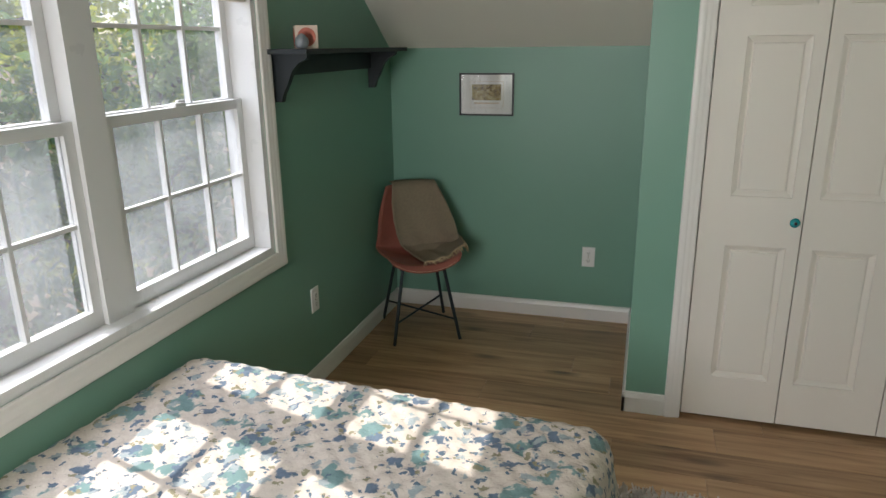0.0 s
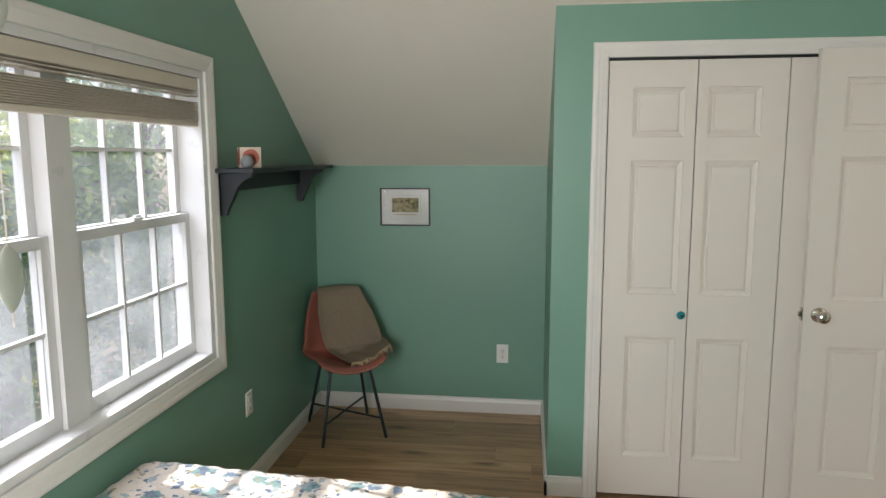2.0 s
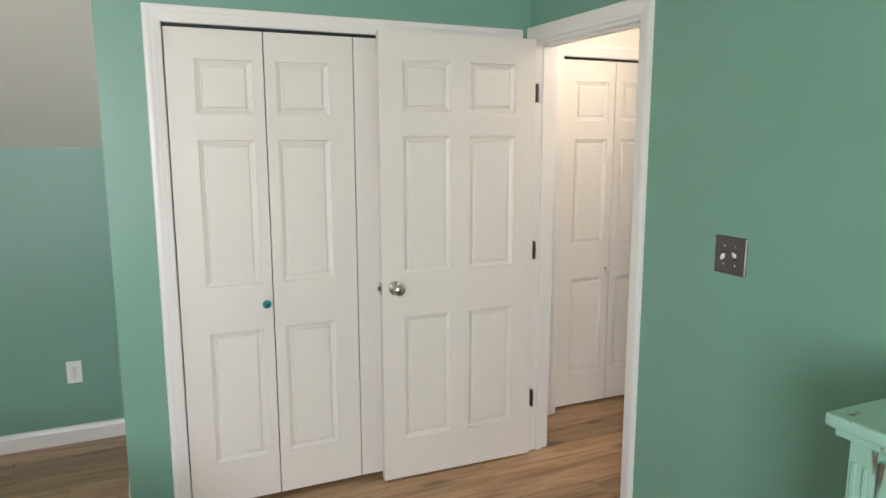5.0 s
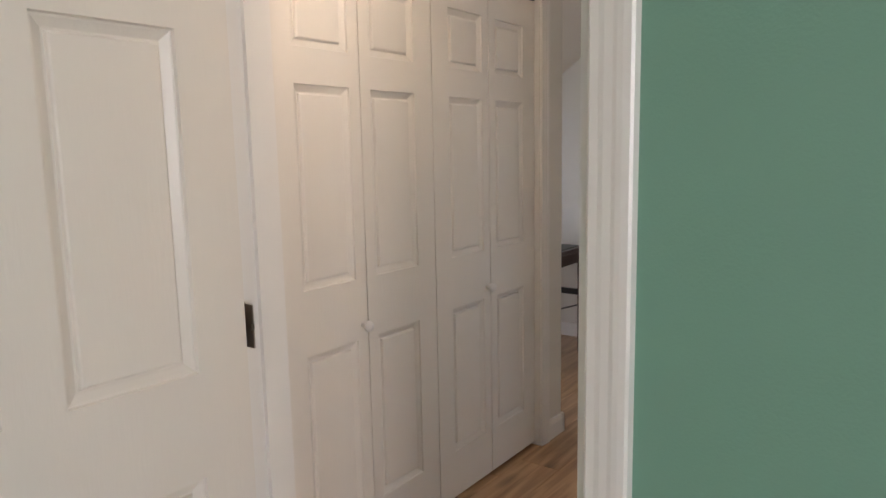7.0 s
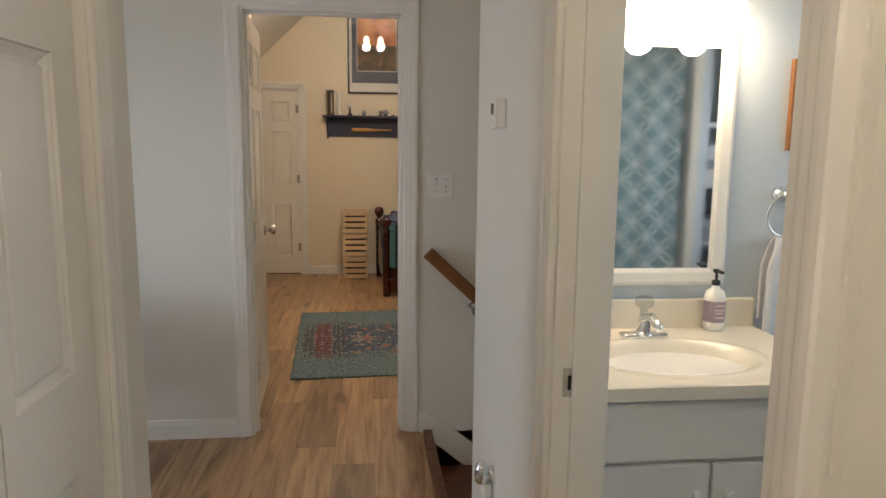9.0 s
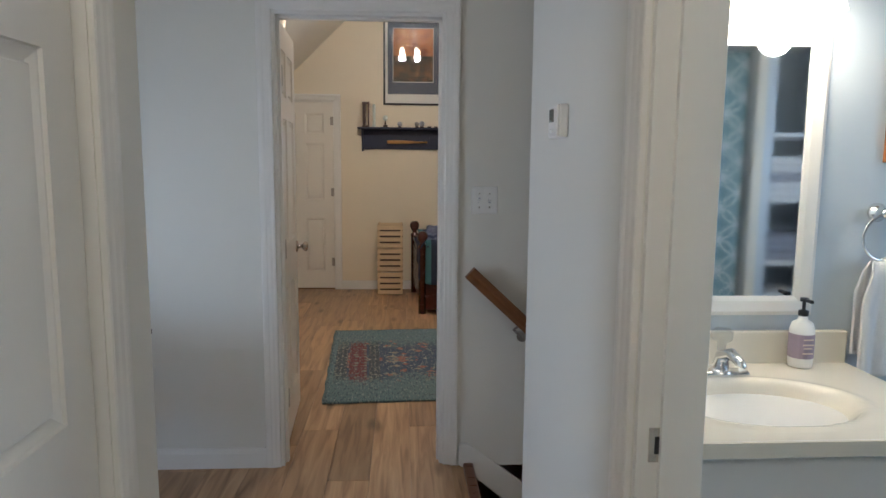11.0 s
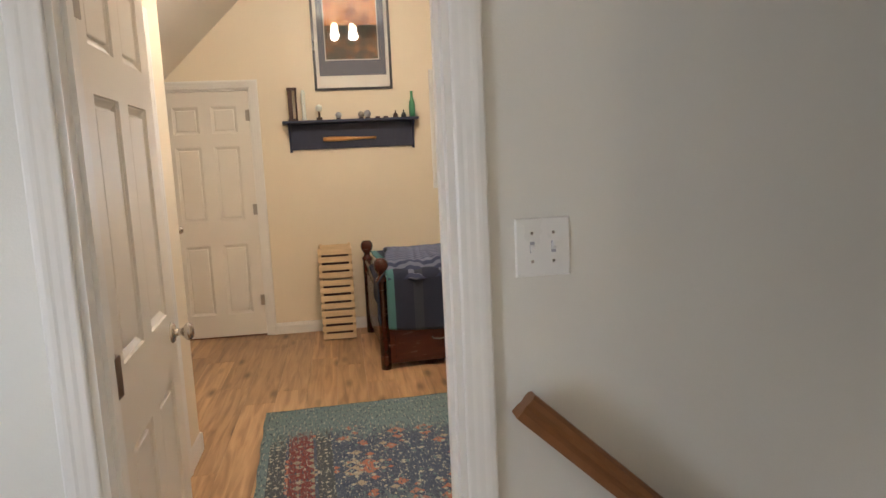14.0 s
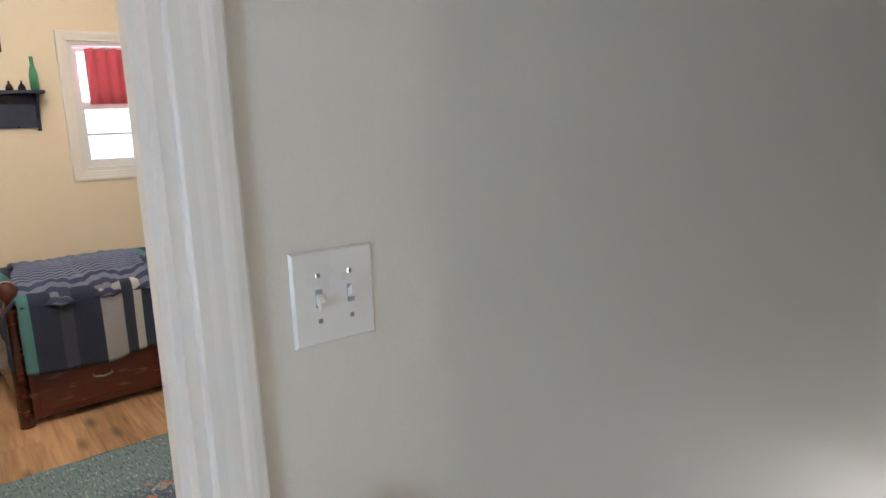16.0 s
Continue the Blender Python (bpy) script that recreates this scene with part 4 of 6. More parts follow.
def stripe_material(name, axis, scale, stops, rough=0.95):
    m, nt, L = nodes_of(name, rough)
    co = nt.nodes.new("ShaderNodeTexCoord")
    sp = nt.nodes.new("ShaderNodeSeparateXYZ")
    L.new(co.outputs["Object"], sp.inputs[0])
    f = math_node(nt, 'FRACT', math_node(nt, 'MULTIPLY', sp.outputs[axis], scale))
    r = nt.nodes.new("ShaderNodeValToRGB")
    r.color_ramp.interpolation = 'CONSTANT'
    for k, (p, c) in enumerate(stops):
        e = r.color_ramp.elements[k] if k < 2 else r.color_ramp.elements.new(p)
        e.position, e.color = p, (*c, 1)
    L.new(f, r.inputs[0])
    n2 = nt.nodes.new("ShaderNodeTexNoise")
    n2.inputs["Scale"].default_value = 120
    L.new(co.outputs["Object"], n2.inputs["Vector"])
    L.new(mix(nt, math_node(nt, 'MULTIPLY', n2.outputs["Fac"], 0.22), r.outputs[0], (0.06, 0.065, 0.08)), bsdf(m).inputs["Base Color"])
    bp = nt.nodes.new("ShaderNodeBump")
    bp.inputs["Strength"].default_value, bp.inputs["Distance"].default_value = 0.5, 0.004
    L.new(n2.outputs["Fac"], bp.inputs["Height"])
    L.new(bp.outputs[0], bsdf(m).inputs["Normal"])
    return m


def rug_material():
    """Distressed oriental weave: grey-teal ground, side bands and red, orange and navy medallions that fade out towards both ends."""
    m, nt, L = nodes_of("woven_rug", 0.97)
    co = nt.nodes.new("ShaderNodeTexCoord")
    sp = nt.nodes.new("ShaderNodeSeparateXYZ")
    L.new(co.outputs["Object"], sp.inputs[0])
    ax = math_node(nt, 'ABSOLUTE', sp.outputs[0])
    ay = math_node(nt, 'ABSOLUTE', sp.outputs[1])
    edge = math_node(nt, 'SUBTRACT', 0.76, ay)
    sym = nt.nodes.new("ShaderNodeCombineXYZ")
    L.new(ax, sym.inputs[0])
    L.new(ay, sym.inputs[1])

    def cells(sc, rnd=0.7, stretch=(1, 1, 1)):
        mp = nt.nodes.new("ShaderNodeMapping")
        mp.inputs["Scale"].default_value = stretch
        L.new(sym.outputs[0], mp.inputs[0])
        v = nt.nodes.new("ShaderNodeTexVoronoi")
        v.distance = 'MANHATTAN'
        v.inputs["Scale"].default_value, v.inputs["Randomness"].default_value = sc, rnd
        L.new(mp.outputs[0], v.inputs["Vector"])
        return v.outputs["Distance"]

    def blot(d, size):
        return math_node(nt, 'SUBTRACT', 1.0, step(nt, d, size, size + 0.06))

    def band(lo, hi):
        return math_node(nt, 'MULTIPLY', math_node(nt, 'GREATER_THAN', edge, lo), math_node(nt, 'LESS_THAN', edge, hi))
    ground = (0.125, 0.185, 0.20)
    col = mix(nt, blot(cells(7), 0.45), (0.05, 0.07, 0.12), (0.33, 0.27, 0.20))
    col = mix(nt, blot(cells(9, 0.8), 0.50), col, (0.36, 0.13, 0.085))
    col = mix(nt, blot(cells(17), 0.42), col, (0.03, 0.045, 0.10))
    col = mix(nt, blot(cells(26), 0.40), col, (0.38, 0.36, 0.29))
    col = mix(nt, blot(cells(33), 0.32), col, (0.10, 0.17, 0.18))
    dash = mix(nt, blot(cells(30, 0.4), 0.40), (0.05, 0.06, 0.07), (0.36, 0.34, 0.28))
    red = mix(nt, blot(cells(16, 0.3), 0.40), (0.15, 0.03, 0.032), (0.24, 0.23, 0.18))
    col = mix(nt, band(-0.1, 0.045), col, ground)
    col = mix(nt, band(0.045, 0.125), col, dash)
    col = mix(nt, band(0.14, 0.26), col, red)
    col = mix(nt, band(0.275, 0.35), col, dash)
    # wear: streaks along the weave and bald ends
    mp = nt.nodes.new("ShaderNodeMapping")
    mp.inputs["Scale"].default_value = (16, 60, 1)
    L.new(co.outputs["Object"], mp.inputs[0])
    n = nt.nodes.new("ShaderNodeTexNoise")
    n.inputs["Scale"].default_value, n.inputs["Detail"].default_value = 1.0, 6
    L.new(mp.outputs[0], n.inputs["Vector"])
    big = nt.nodes.new("ShaderNodeTexNoise")
    big.inputs["Scale"].default_value, big.inputs["Detail"].default_value = 3.0, 3
    L.new(co.outputs["Object"], big.inputs["Vector"])
    bald = math_node(nt, 'ADD', math_node(nt, 'MULTIPLY', ax, 1.15), math_node(nt, 'ADD', math_node(nt, 'MULTIPLY', n.outputs["Fac"], 0.75), math_node(nt, 'MULTIPLY', big.outputs["Fac"], 0.55)))
    col = mix(nt, step(nt, bald, 1.02, 1.22), col, ground)
    for off, col2, lo in (((3.1, 7.7, 0), (0.035, 0.05, 0.085), 0.57), ((9.3, 1.9, 0), (0.36, 0.37, 0.33), 0.60)):
        mq = nt.nodes.new("ShaderNodeMapping")
        mq.inputs["Location"].default_value = off
        mq.inputs["Scale"].default_value = (26, 95, 1)
        L.new(co.outputs["Object"], mq.inputs[0])
        nf = nt.nodes.new("ShaderNodeTexNoise")
        nf.inputs["Scale"].default_value, nf.inputs["Detail"].default_value = 1.0, 4
        L.new(mq.outputs[0], nf.inputs["Vector"])
        col = mix(nt, math_node(nt, 'MULTIPLY', step(nt, nf.outputs["Fac"], lo, lo + 0.03), 0.8), col, col2)
    fine = nt.nodes.new("ShaderNodeTexNoise")
    fine.inputs["Scale"].default_value, fine.inputs["Detail"].default_value = 150, 3
    L.new(co.outputs["Object"], fine.inputs["Vector"])
    col = mix(nt, math_node(nt, 'MULTIPLY', step(nt, fine.outputs["Fac"], 0.5, 0.68), 0.35), col, (0.22, 0.27, 0.27))
    L.new(col, bsdf(m).inputs["Base Color"])
    bp = nt.nodes.new("ShaderNodeBump")
    bp.inputs["Strength"].default_value, bp.inputs["Distance"].default_value = 0.8, 0.004
    L.new(fine.outputs["Fac"], bp.inputs["Height"])
    L.new(bp.outputs[0], bsdf(m).inputs["Normal"])
    return m


def curtain_material():
    """Teal cotton with a pale lattice of interlocking rings."""
    m, nt, L = nodes_of("teal_lattice_curtain", 0.85)
    co = nt.nodes.new("ShaderNodeTexCoord")
    sp = nt.nodes.new("ShaderNodeSeparateXYZ")
    L.new(co.outputs["Object"], sp.inputs[0])
    fac = None
    for oy, oz in ((0, 0), (0.5, 0.5)):
        u = math_node(nt, 'SUBTRACT', math_node(nt, 'FRACT', math_node(nt, 'ADD', math_node(nt, 'MULTIPLY', sp.outputs[1], 6.0), oy)), 0.5)
        v = math_node(nt, 'SUBTRACT', math_node(nt, 'FRACT', math_node(nt, 'ADD', math_node(nt, 'MULTIPLY', sp.outputs[2], 6.0), oz)), 0.5)
        r = math_node(nt, 'SQRT', math_node(nt, 'ADD', math_node(nt, 'MULTIPLY', u, u), math_node(nt, 'MULTIPLY', v, v)))
        ring = math_node(nt, 'LESS_THAN', math_node(nt, 'ABSOLUTE', math_node(nt, 'SUBTRACT', r, 0.47)), 0.030)
        fac = ring if fac is None else math_node(nt, 'MAXIMUM', fac, ring)
    L.new(mix(nt, fac, (0.19, 0.30, 0.32), (0.58, 0.63, 0.63)), bsdf(m).inputs["Base Color"])
    return m


def distressed_material():
    m, nt, L = nodes_of("distressed_mint_paint", 0.5)
    co = nt.nodes.new("ShaderNodeTexCoord")
    n = nt.nodes.new("ShaderNodeTexNoise")
    n.inputs["Scale"].default_value, n.inputs["Detail"].default_value = 16, 9
    mp = nt.nodes.new("ShaderNodeMapping")
    mp.inputs["Scale"].default_value = (2, 2, 0.35)
    L.new(co.outputs["Object"], mp.inputs[0])
    L.new(mp.outputs[0], n.inputs["Vector"])
    c = mix(nt, step(nt, n.outputs["Fac"], 0.60, 0.66), (0.25, 0.42, 0.33), (0.10, 0.085, 0.055))
    L.new(c, bsdf(m).inputs["Base Color"])
    return m


M_QUILT = quilt_material()
M_RUG = rug_material()
M_CURTAIN = curtain_material()
M_MINT = distressed_material()
M_STRIPE = stripe_material("navy_striped_quilt", 1, 1.25, ((0.0, (0.012, 0.018, 0.045)), (0.16, (0.035, 0.042, 0.065)), (0.24, (0.012, 0.018, 0.045)), (0.40, (0.07, 0.19, 0.20)), (0.47, (0.012, 0.018, 0.045)), (0.55, (0.09, 0.22, 0.23)), (0.60, (0.02, 0.03, 0.06)), (0.74, (0.42, 0.42, 0.42)), (0.79, (0.02, 0.03, 0.06)), (0.86, (0.3, 0.3, 0.33))))
M_DOTS = stripe_material("blue_patterned_blanket", 0, 28, ((0.0, (0.03, 0.04, 0.095)), (0.5, (0.15, 0.165, 0.235))))

# ---- bedroom things ----


def cushion_top(cx, cy, hx, hy, ztop, zbot, rot, quilt=0.006, cell=0.075, nx=110, ny=130, edge=0.09, flare=0.06):
    """A quilt lying over a bed: flat puffed top, rounded shoulder, hanging sides."""
    bm = bmesh.new()
    rows = []
    c, s = math.cos(radians(rot)), math.sin(radians(rot))
    for i in range(nx + 1):
        row = []
        for j in range(ny + 1):
            a, b = -1 + 2 * i / nx, -1 + 2 * j / ny
            lx, ly = a * (hx + 0.42), b * (hy + 0.42)
            ex, ey = max(0, abs(lx) - hx), max(0, abs(ly) - hy)
            over = math.hypot(ex, ey)
            k = min(over, edge * 1.57)
            out = edge * math.sin(k / edge) if over < edge * 1.57 else edge + flare * (over - edge * 1.57) / 0.3
            drop = edge * (1 - math.cos(k / edge)) + max(0, over - edge * 1.57)
            px = math.copysign(min(abs(lx), hx), lx) + (out * ex / over * math.copysign(1, lx) if over else 0)
            py = math.copysign(min(abs(ly), hy), ly) + (out * ey / over * math.copysign(1, ly) if over else 0)
            puff = quilt * (abs(math.sin(math.pi * (lx + ly) / cell)) * abs(math.sin(math.pi * (lx - ly) / cell))) ** 0.5
            puff += 0.006 * noise.noise((lx * 3, ly * 3, 1.0)) + 0.004 * noise.noise((lx * 9, ly * 9, 4.0))
            wob = 0.012 * noise.noise((lx * 5, ly * 5, 8.0)) if over > edge else 0
            z = max(zbot, ztop - drop + puff)
            px, py = px + wob, py + wob
            row.append(bm.verts.new((cx + px * c - py * s, cy + px * s + py * c, z)))
        rows.append(row)
    for i in range(nx):
        for j in range(ny):
            bm.faces.new((rows[i][j], rows[i + 1][j], rows[i + 1][j + 1], rows[i][j + 1]))
    return bm


bed_a = thing("bed", (-2.62, -2.0, 0), "bed covered in a cream quilt with blue and teal flowers", "bed")
part("quilt", cushion_top(-2.655, -1.985, 0.625, 0.85, 0.575, 0.12, -4.5, quilt=0.0075, nx=200, ny=240), M_QUILT, bed_a, "cream floral quilt", True)
part("mattress", box(-3.16, -2.08, -2.82, -1.22, 0.24, 0.50, bev=0.04), M_TOWEL, bed_a)
part("base", box(-3.14, -2.10, -2.80, -1.24, 0.12, 0.24, bev=0.01), M_WALNUT, bed_a)
for x in (-3.08, -2.16):
    for y in (-2.74, -1.30):
        part("leg", lathe(((0.03, 0), (0.025, 0.06), (0.03, 0.12)), (x, y, 0), 'z', 12), M_WALNUT, bed_a)

# leather chair, built round its own origin, front along -y
chair = thing("chair", (0, 0, 0), "rust leather bucket chair with thin dark metal legs", "chair")
PROF = [(-0.225, 0.415), (-0.205, 0.438), (-0.12, 0.432), (0.0, 0.418), (0.09, 0.418), (0.15, 0.445), (0.185, 0.51), (0.205, 0.60), (0.225, 0.70), (0.24, 0.80)]
HALF = [0.175, 0.19, 0.205, 0.215, 0.22, 0.225, 0.225, 0.215, 0.19, 0.15]


def shell_point(u, v):
    k = max(0.0, min(v, 1.0)) * (len(PROF) - 1)
    i = min(int(k), len(PROF) - 2)
    f = k - i
    y = PROF[i][0] * (1 - f) + PROF[i + 1][0] * f
    z = PROF[i][1] * (1 - f) + PROF[i + 1][1] * f
    h = HALF[i] * (1 - f) + HALF[i + 1] * f
    if v > 1:
        y, z = y + (v - 1) * 0.1, z - (v - 1) * 0.05
    back = max(0, min(1, (v - 0.45) / 0.25))
    seat = 1 - back
    w = abs(u) ** 2.4
    return Vector((u * h * (1 - 0.06 * back), y - 0.10 * back * w * (1 - 0.5 * max(0, v - 0.7) / 0.3), z + seat * 0.055 * w))


def patch(fn, nu, nv, bm=None):
    bm = bm or bmesh.new()
    vs = [[bm.verts.new(fn(i / nu, j / nv)) for j in range(nv + 1)] for i in range(nu + 1)]
    for i in range(nu):
        for j in range(nv):
            bm.faces.new((vs[i][j], vs[i + 1][j], vs[i + 1][j + 1], vs[i][j + 1]))
    return bm


def thicken(ob, t, off=0.0):
    md = ob.modifiers.new("thickness", 'SOLIDIFY')
    md.thickness, md.offset = t, off
    return ob


thicken(part("seat_shell", patch(lambda a, b: shell_point(-1 + 2 * a, b), 26, 34), M_LEATHER, chair, "rust leather bucket seat", True), 0.012)
rim = [shell_point(-1, k / 16) for k in range(17)] + [shell_point(-1 + k / 8, 1) for k in range(1, 16)] + [shell_point(1, 1 - k / 16) for k in range(17)] + [shell_point(1 - k / 8, 0) for k in range(1, 17)]
part("piping", tube(rim, 0.0075, 6), M_LEATHER, chair)
st = bmesh.new()
for k in range(60):
    u = -0.95 + 1.9 * k / 59
    p = shell_point(u, 0.0) + Vector((0, -0.0085, 0.004))
    box(p.x - 0.0022, p.x + 0.0022, p.y - 0.001, p.y + 0.001, p.z - 0.001, p.z + 0.001, bm=st)
part("stitching", st, M_STITCH, chair, "pale stitching along the seat edge")
LEGS = [(-0.18, -0.20), (0.18, -0.20), (-0.18, 0.20), (0.18, 0.20)]
for x, y in LEGS:
    part("leg", tube([(x * 0.62, y * 0.6, 0.412), (x * 1.02, y * 1.02, 0.0)], 0.0095, 10), M_METALLEG, chair)
for s in (1, -1):
    part("brace", tube([(-0.165, -0.185 * s, 0.12), (0.165, 0.185 * s, 0.12 + 0.006 * s)], 0.006, 8), M_METALLEG, chair)
part("seat_plate", boxes((-0.13, 0.13, -0.14, 0.14, 0.402, 0.412)), M_METALLEG, chair)
chair.matrix_basis = pose(-3.02, 0.64, 0.0, 0, 0, 29)

throw = thing("throw_blanket", (0, 0, 0), "taupe woven throw with a fringe draped over the chair", "blanket")


def throw_point(a, b):
    # b: 0 at the fringe, 1 over the top of the back
    ul = -0.02 - 0.80 * b ** 1.1
    ur = 1.0 + 0.13 * math.sin(math.pi * min(1.0, (1 - b) * 0.75)) + 0.05 * (1 - b)
    u = ul + (ur - ul) * a
    v = (0.14 + 0.07 * a) * (1 - b) + 1.06 * b
    p = shell_point(max(-1.35, min(1.35, u)), v)
    q = shell_point(max(-1.35, min(1.35, u)), min(1, v + 0.02)) - shell_point(max(-1.35, min(1.35, u)), v - 0.02)
    n = Vector((1, 0, 0)).cross(q).normalized()
    lift = 0.020 + 0.010 * noise.noise((a * 4, b * 5, 2)) + 0.004 * math.sin(a * 19 + b * 5) * (1 - b)
    if v > 1:
        p = shell_point(u, 1) + Vector((0, 0.05 * (v - 1) / 0.06, 0.014))
        return p
    return p + n * lift


thicken(part("cloth", patch(throw_point, 34, 46), M_THROW, throw, "taupe woven cloth", True), 0.005, 1)
fr = bmesh.new()
rngf = random.Random(3)
for k in range(60):
    p = throw_point(k / 59, 0.0)
    d = Vector((rngf.uniform(-0.012, 0.012), -0.022 + rngf.uniform(-0.01, 0.012), -0.004 + rngf.uniform(-0.012, 0.006)))
    tube([p, p + d * 0.7 + Vector((0, 0, 0.006)), p + d * 1.5 + Vector((0, 0, 0.0))], [0.003, 0.0028, 0.001], 5, fr)
for k in range(22):
    p = throw_point(1.0, 0.0 + 0.01 * k)
    tube([p, p + Vector((0.014, -0.006, -0.02)), p + Vector((0.018 + rngf.uniform(-.006, .006), -0.008, -0.052))], [0.003, 0.0028, 0.001], 5, fr)
part("fringe", fr, M_FRINGE, throw, "knotted tan fringe")
throw.matrix_basis = pose(-3.02, 0.64, 0.0, 0, 0, 29)


def picture(name, plane, value, sign, u0, u1, z0, z1, fw, fmat, layers, label, glass=True, fd=0.018):
    """A framed picture flat on a wall. layers: (name, inset, material) from the back mat to the print."""
    th = thing(name, ((value, (u0 + u1) / 2, z0) if plane == 'x' else ((u0 + u1) / 2, value, z0)), label, "picture")

    def put(bm):
        if plane == 'x':
            for v in bm.verts:
                v.co = (v.co.y, v.co.x, v.co.z)
        return bm

    def bx(a, b, c, d, h0, h1):
        lo, hi = sorted((value + sign * h0, value + sign * h1))
        return (a, b, lo, hi, c, d)
    part("frame", put(boxes(bx(u0, u0 + fw, z0, z1, 0, fd), bx(u1 - fw, u1, z0, z1, 0, fd), bx(u0 + fw, u1 - fw, z0, z0 + fw, 0, fd), bx(u0 + fw, u1 - fw, z1 - fw, z1, 0, fd), bev=0.0015)), fmat, th)
    h = 0.004
    for nm, (l, r, b, t), mm in layers:
        part(nm, put(boxes(bx(u0 + l, u1 - r, z0 + b, z1 - t, 0.0, h))), mm, th)
        h += 0.0018
    if glass:
        g = part("glass", put(boxes(bx(u0 + fw, u1 - fw, z0 + fw, z1 - fw, fd - 0.005, fd - 0.003))), M_PICGLASS, th)
        g.visible_shadow = False
    return th


def print_material(name, lo, mid, hi, scale):
    m, nt, L = nodes_of(name, 0.8)
    co = nt.nodes.new("ShaderNodeTexCoord")
    n = nt.nodes.new("ShaderNodeTexNoise")
    n.inputs["Scale"].default_value, n.inputs["Detail"].default_value = scale, 8
    L.new(co.outputs["Object"], n.inputs["Vector"])
    r = nt.nodes.new("ShaderNodeValToRGB")
    r.color_ramp.elements[0].position, r.color_ramp.elements[0].color = 0.35, (*lo, 1)
    r.color_ramp.elements[1].position, r.color_ramp.elements[1].color = 0.65, (*hi, 1)
    e = r.color_ramp.elements.new(0.5)
    e.color = (*mid, 1)
    L.new(n.outputs["Fac"], r.inputs[0])
    L.new(r.outputs[0], bsdf(m).inputs["Base Color"])
    return m


M_MAPPRINT = print_material("ochre_map_print", (0.12, 0.085, 0.03), (0.30, 0.23, 0.09), (0.44, 0.38, 0.20), 60)
M_ARTHIGH = print_material("orange_landscape_print", (0.28, 0.08, 0.03), (0.55, 0.20, 0.07), (0.62, 0.28, 0.10), 7)
M_ARTLOW = print_material("dark_landscape_print", (0.02, 0.03, 0.02), (0.08, 0.05, 0.03), (0.25, 0.12, 0.05), 16)
M_ARTSMALL = print_material("brown_figure_print", (0.10, 0.06, 0.05), (0.30, 0.22, 0.20), (0.5, 0.42, 0.38), 24)
picture("framed_map", 'y', 1.02, -1, -2.878, -2.567, 1.18, 1.414, 0.009, M_BLACKFRAME,
        (("mat", (0.009,) * 4, M_PAPER), ("border_line", (0.060, 0.060, 0.042, 0.045), M_FRINGE), ("mat_inner", (0.0615, 0.0615, 0.0435, 0.0465), M_PAPER), ("print", (0.072, 0.072, 0.085, 0.062), M_MAPPRINT),
         ("caption", (0.085, 0.085, 0.066, 0.162), M_FRINGE)), "small old map print in a thin black frame")

# corner shelf with brackets
shelf = thing("wall_shelf", (-3.21, 0.22, 1.4), "dark painted wooden wall shelf on two brackets", "shelf")
part("board", box(-3.294, -3.112, -0.375, 0.80, 1.537, 1.557, bev=0.003), M_BLACKPAINT, shelf)
part("apron", box(-3.294, -3.276, -0.30, 0.72, 1.452, 1.537, bev=0.002), M_BLACKPAINT, shelf)
for y in (-0.325, 0.675):
    pts = [(-3.294, 1.537), (-3.135, 1.537), (-3.14, 1.52), (-3.175, 1.505), (-3.205, 1.475), (-3.225, 1.43), (-3.25, 1.385), (-3.262, 1.352), (-3.294, 1.352)]
    part("bracket", sweep([[(a, y + o, b) for a, b in pts] for o in (0, 0.03)]), M_BLACKPAINT, shelf)
blk = thing("printed_box", (-3.2, -0.20, 1.557), "small rose and cream printed cube on the shelf", "box")
M0 = pose(-3.20, -0.20, 1.557, 0, 0, 32)
bm = box(-0.045, 0.045, -0.045, 0.045, 0.0, 0.09, bev=0.003)
bmesh.ops.transform(bm, matrix=M0, verts=bm.verts)
part("cube", bm, M_CREAMINK, blk)
for f, rot in ((0, 0), (1, 90), (2, 270)):
    bm = lathe([(0.036, -0.0452), (0.036, -0.0465), (0.022, -0.0465), (0.022, -0.0452)], (0, 0, 0), 'y', 24)
    bmesh.ops.transform(bm, matrix=M0 @ pose(0, 0, 0.045, 0, 0, rot), verts=bm.verts)
    part("printed_ring", bm, M_PINKBOX, blk)
bm = lathe(((0.0, 0), (0.02, 0.003), (0.028, 0.02), (0.026, 0.036), (0.016, 0.05), (0.006, 0.056), (0, 0.058)), (-3.17, -0.295, 1.557), 'z', 16)
solo("seashell", bm, M_STONE, "small grey shell standing on the shelf", "shell", smooth=True)

# hanging shell mobile by the window
chime = thing("shell_mobile", (-2.886, -2.022, 2.44), "milky shell mobile hanging on a cord before the window", "mobile")
part("cord", tube([(-2.886, -2.022, 2.44), (-2.886, -2.022, 1.30)], 0.0015, 6), M_BLIND, chime)
for y, z, w, h in ((-2.022, 1.87, 0.05, 0.065), (-2.022, 1.39, 0.036, 0.065)):
    bm = lathe([(w * math.sin(math.pi * k / 12) ** 0.8, -h + 2 * h * k / 12) for k in range(13)], (0, 0, 0), 'z', 18)
    bmesh.ops.transform(bm, matrix=pose(-2.886, y, z) @ Matrix.Diagonal((0.12, 1, 1, 1)), verts=bm.verts)
    part("shell", bm, M_SHELL, chime, "milky oval shell", True)
for k in range(7):
    part("bead", lathe(((0, -0.006), (0.006, 0), (0, 0.006)), (-2.886, -2.022, 1.77 - k * 0.045), 'z', 10), M_SHELL, chime)

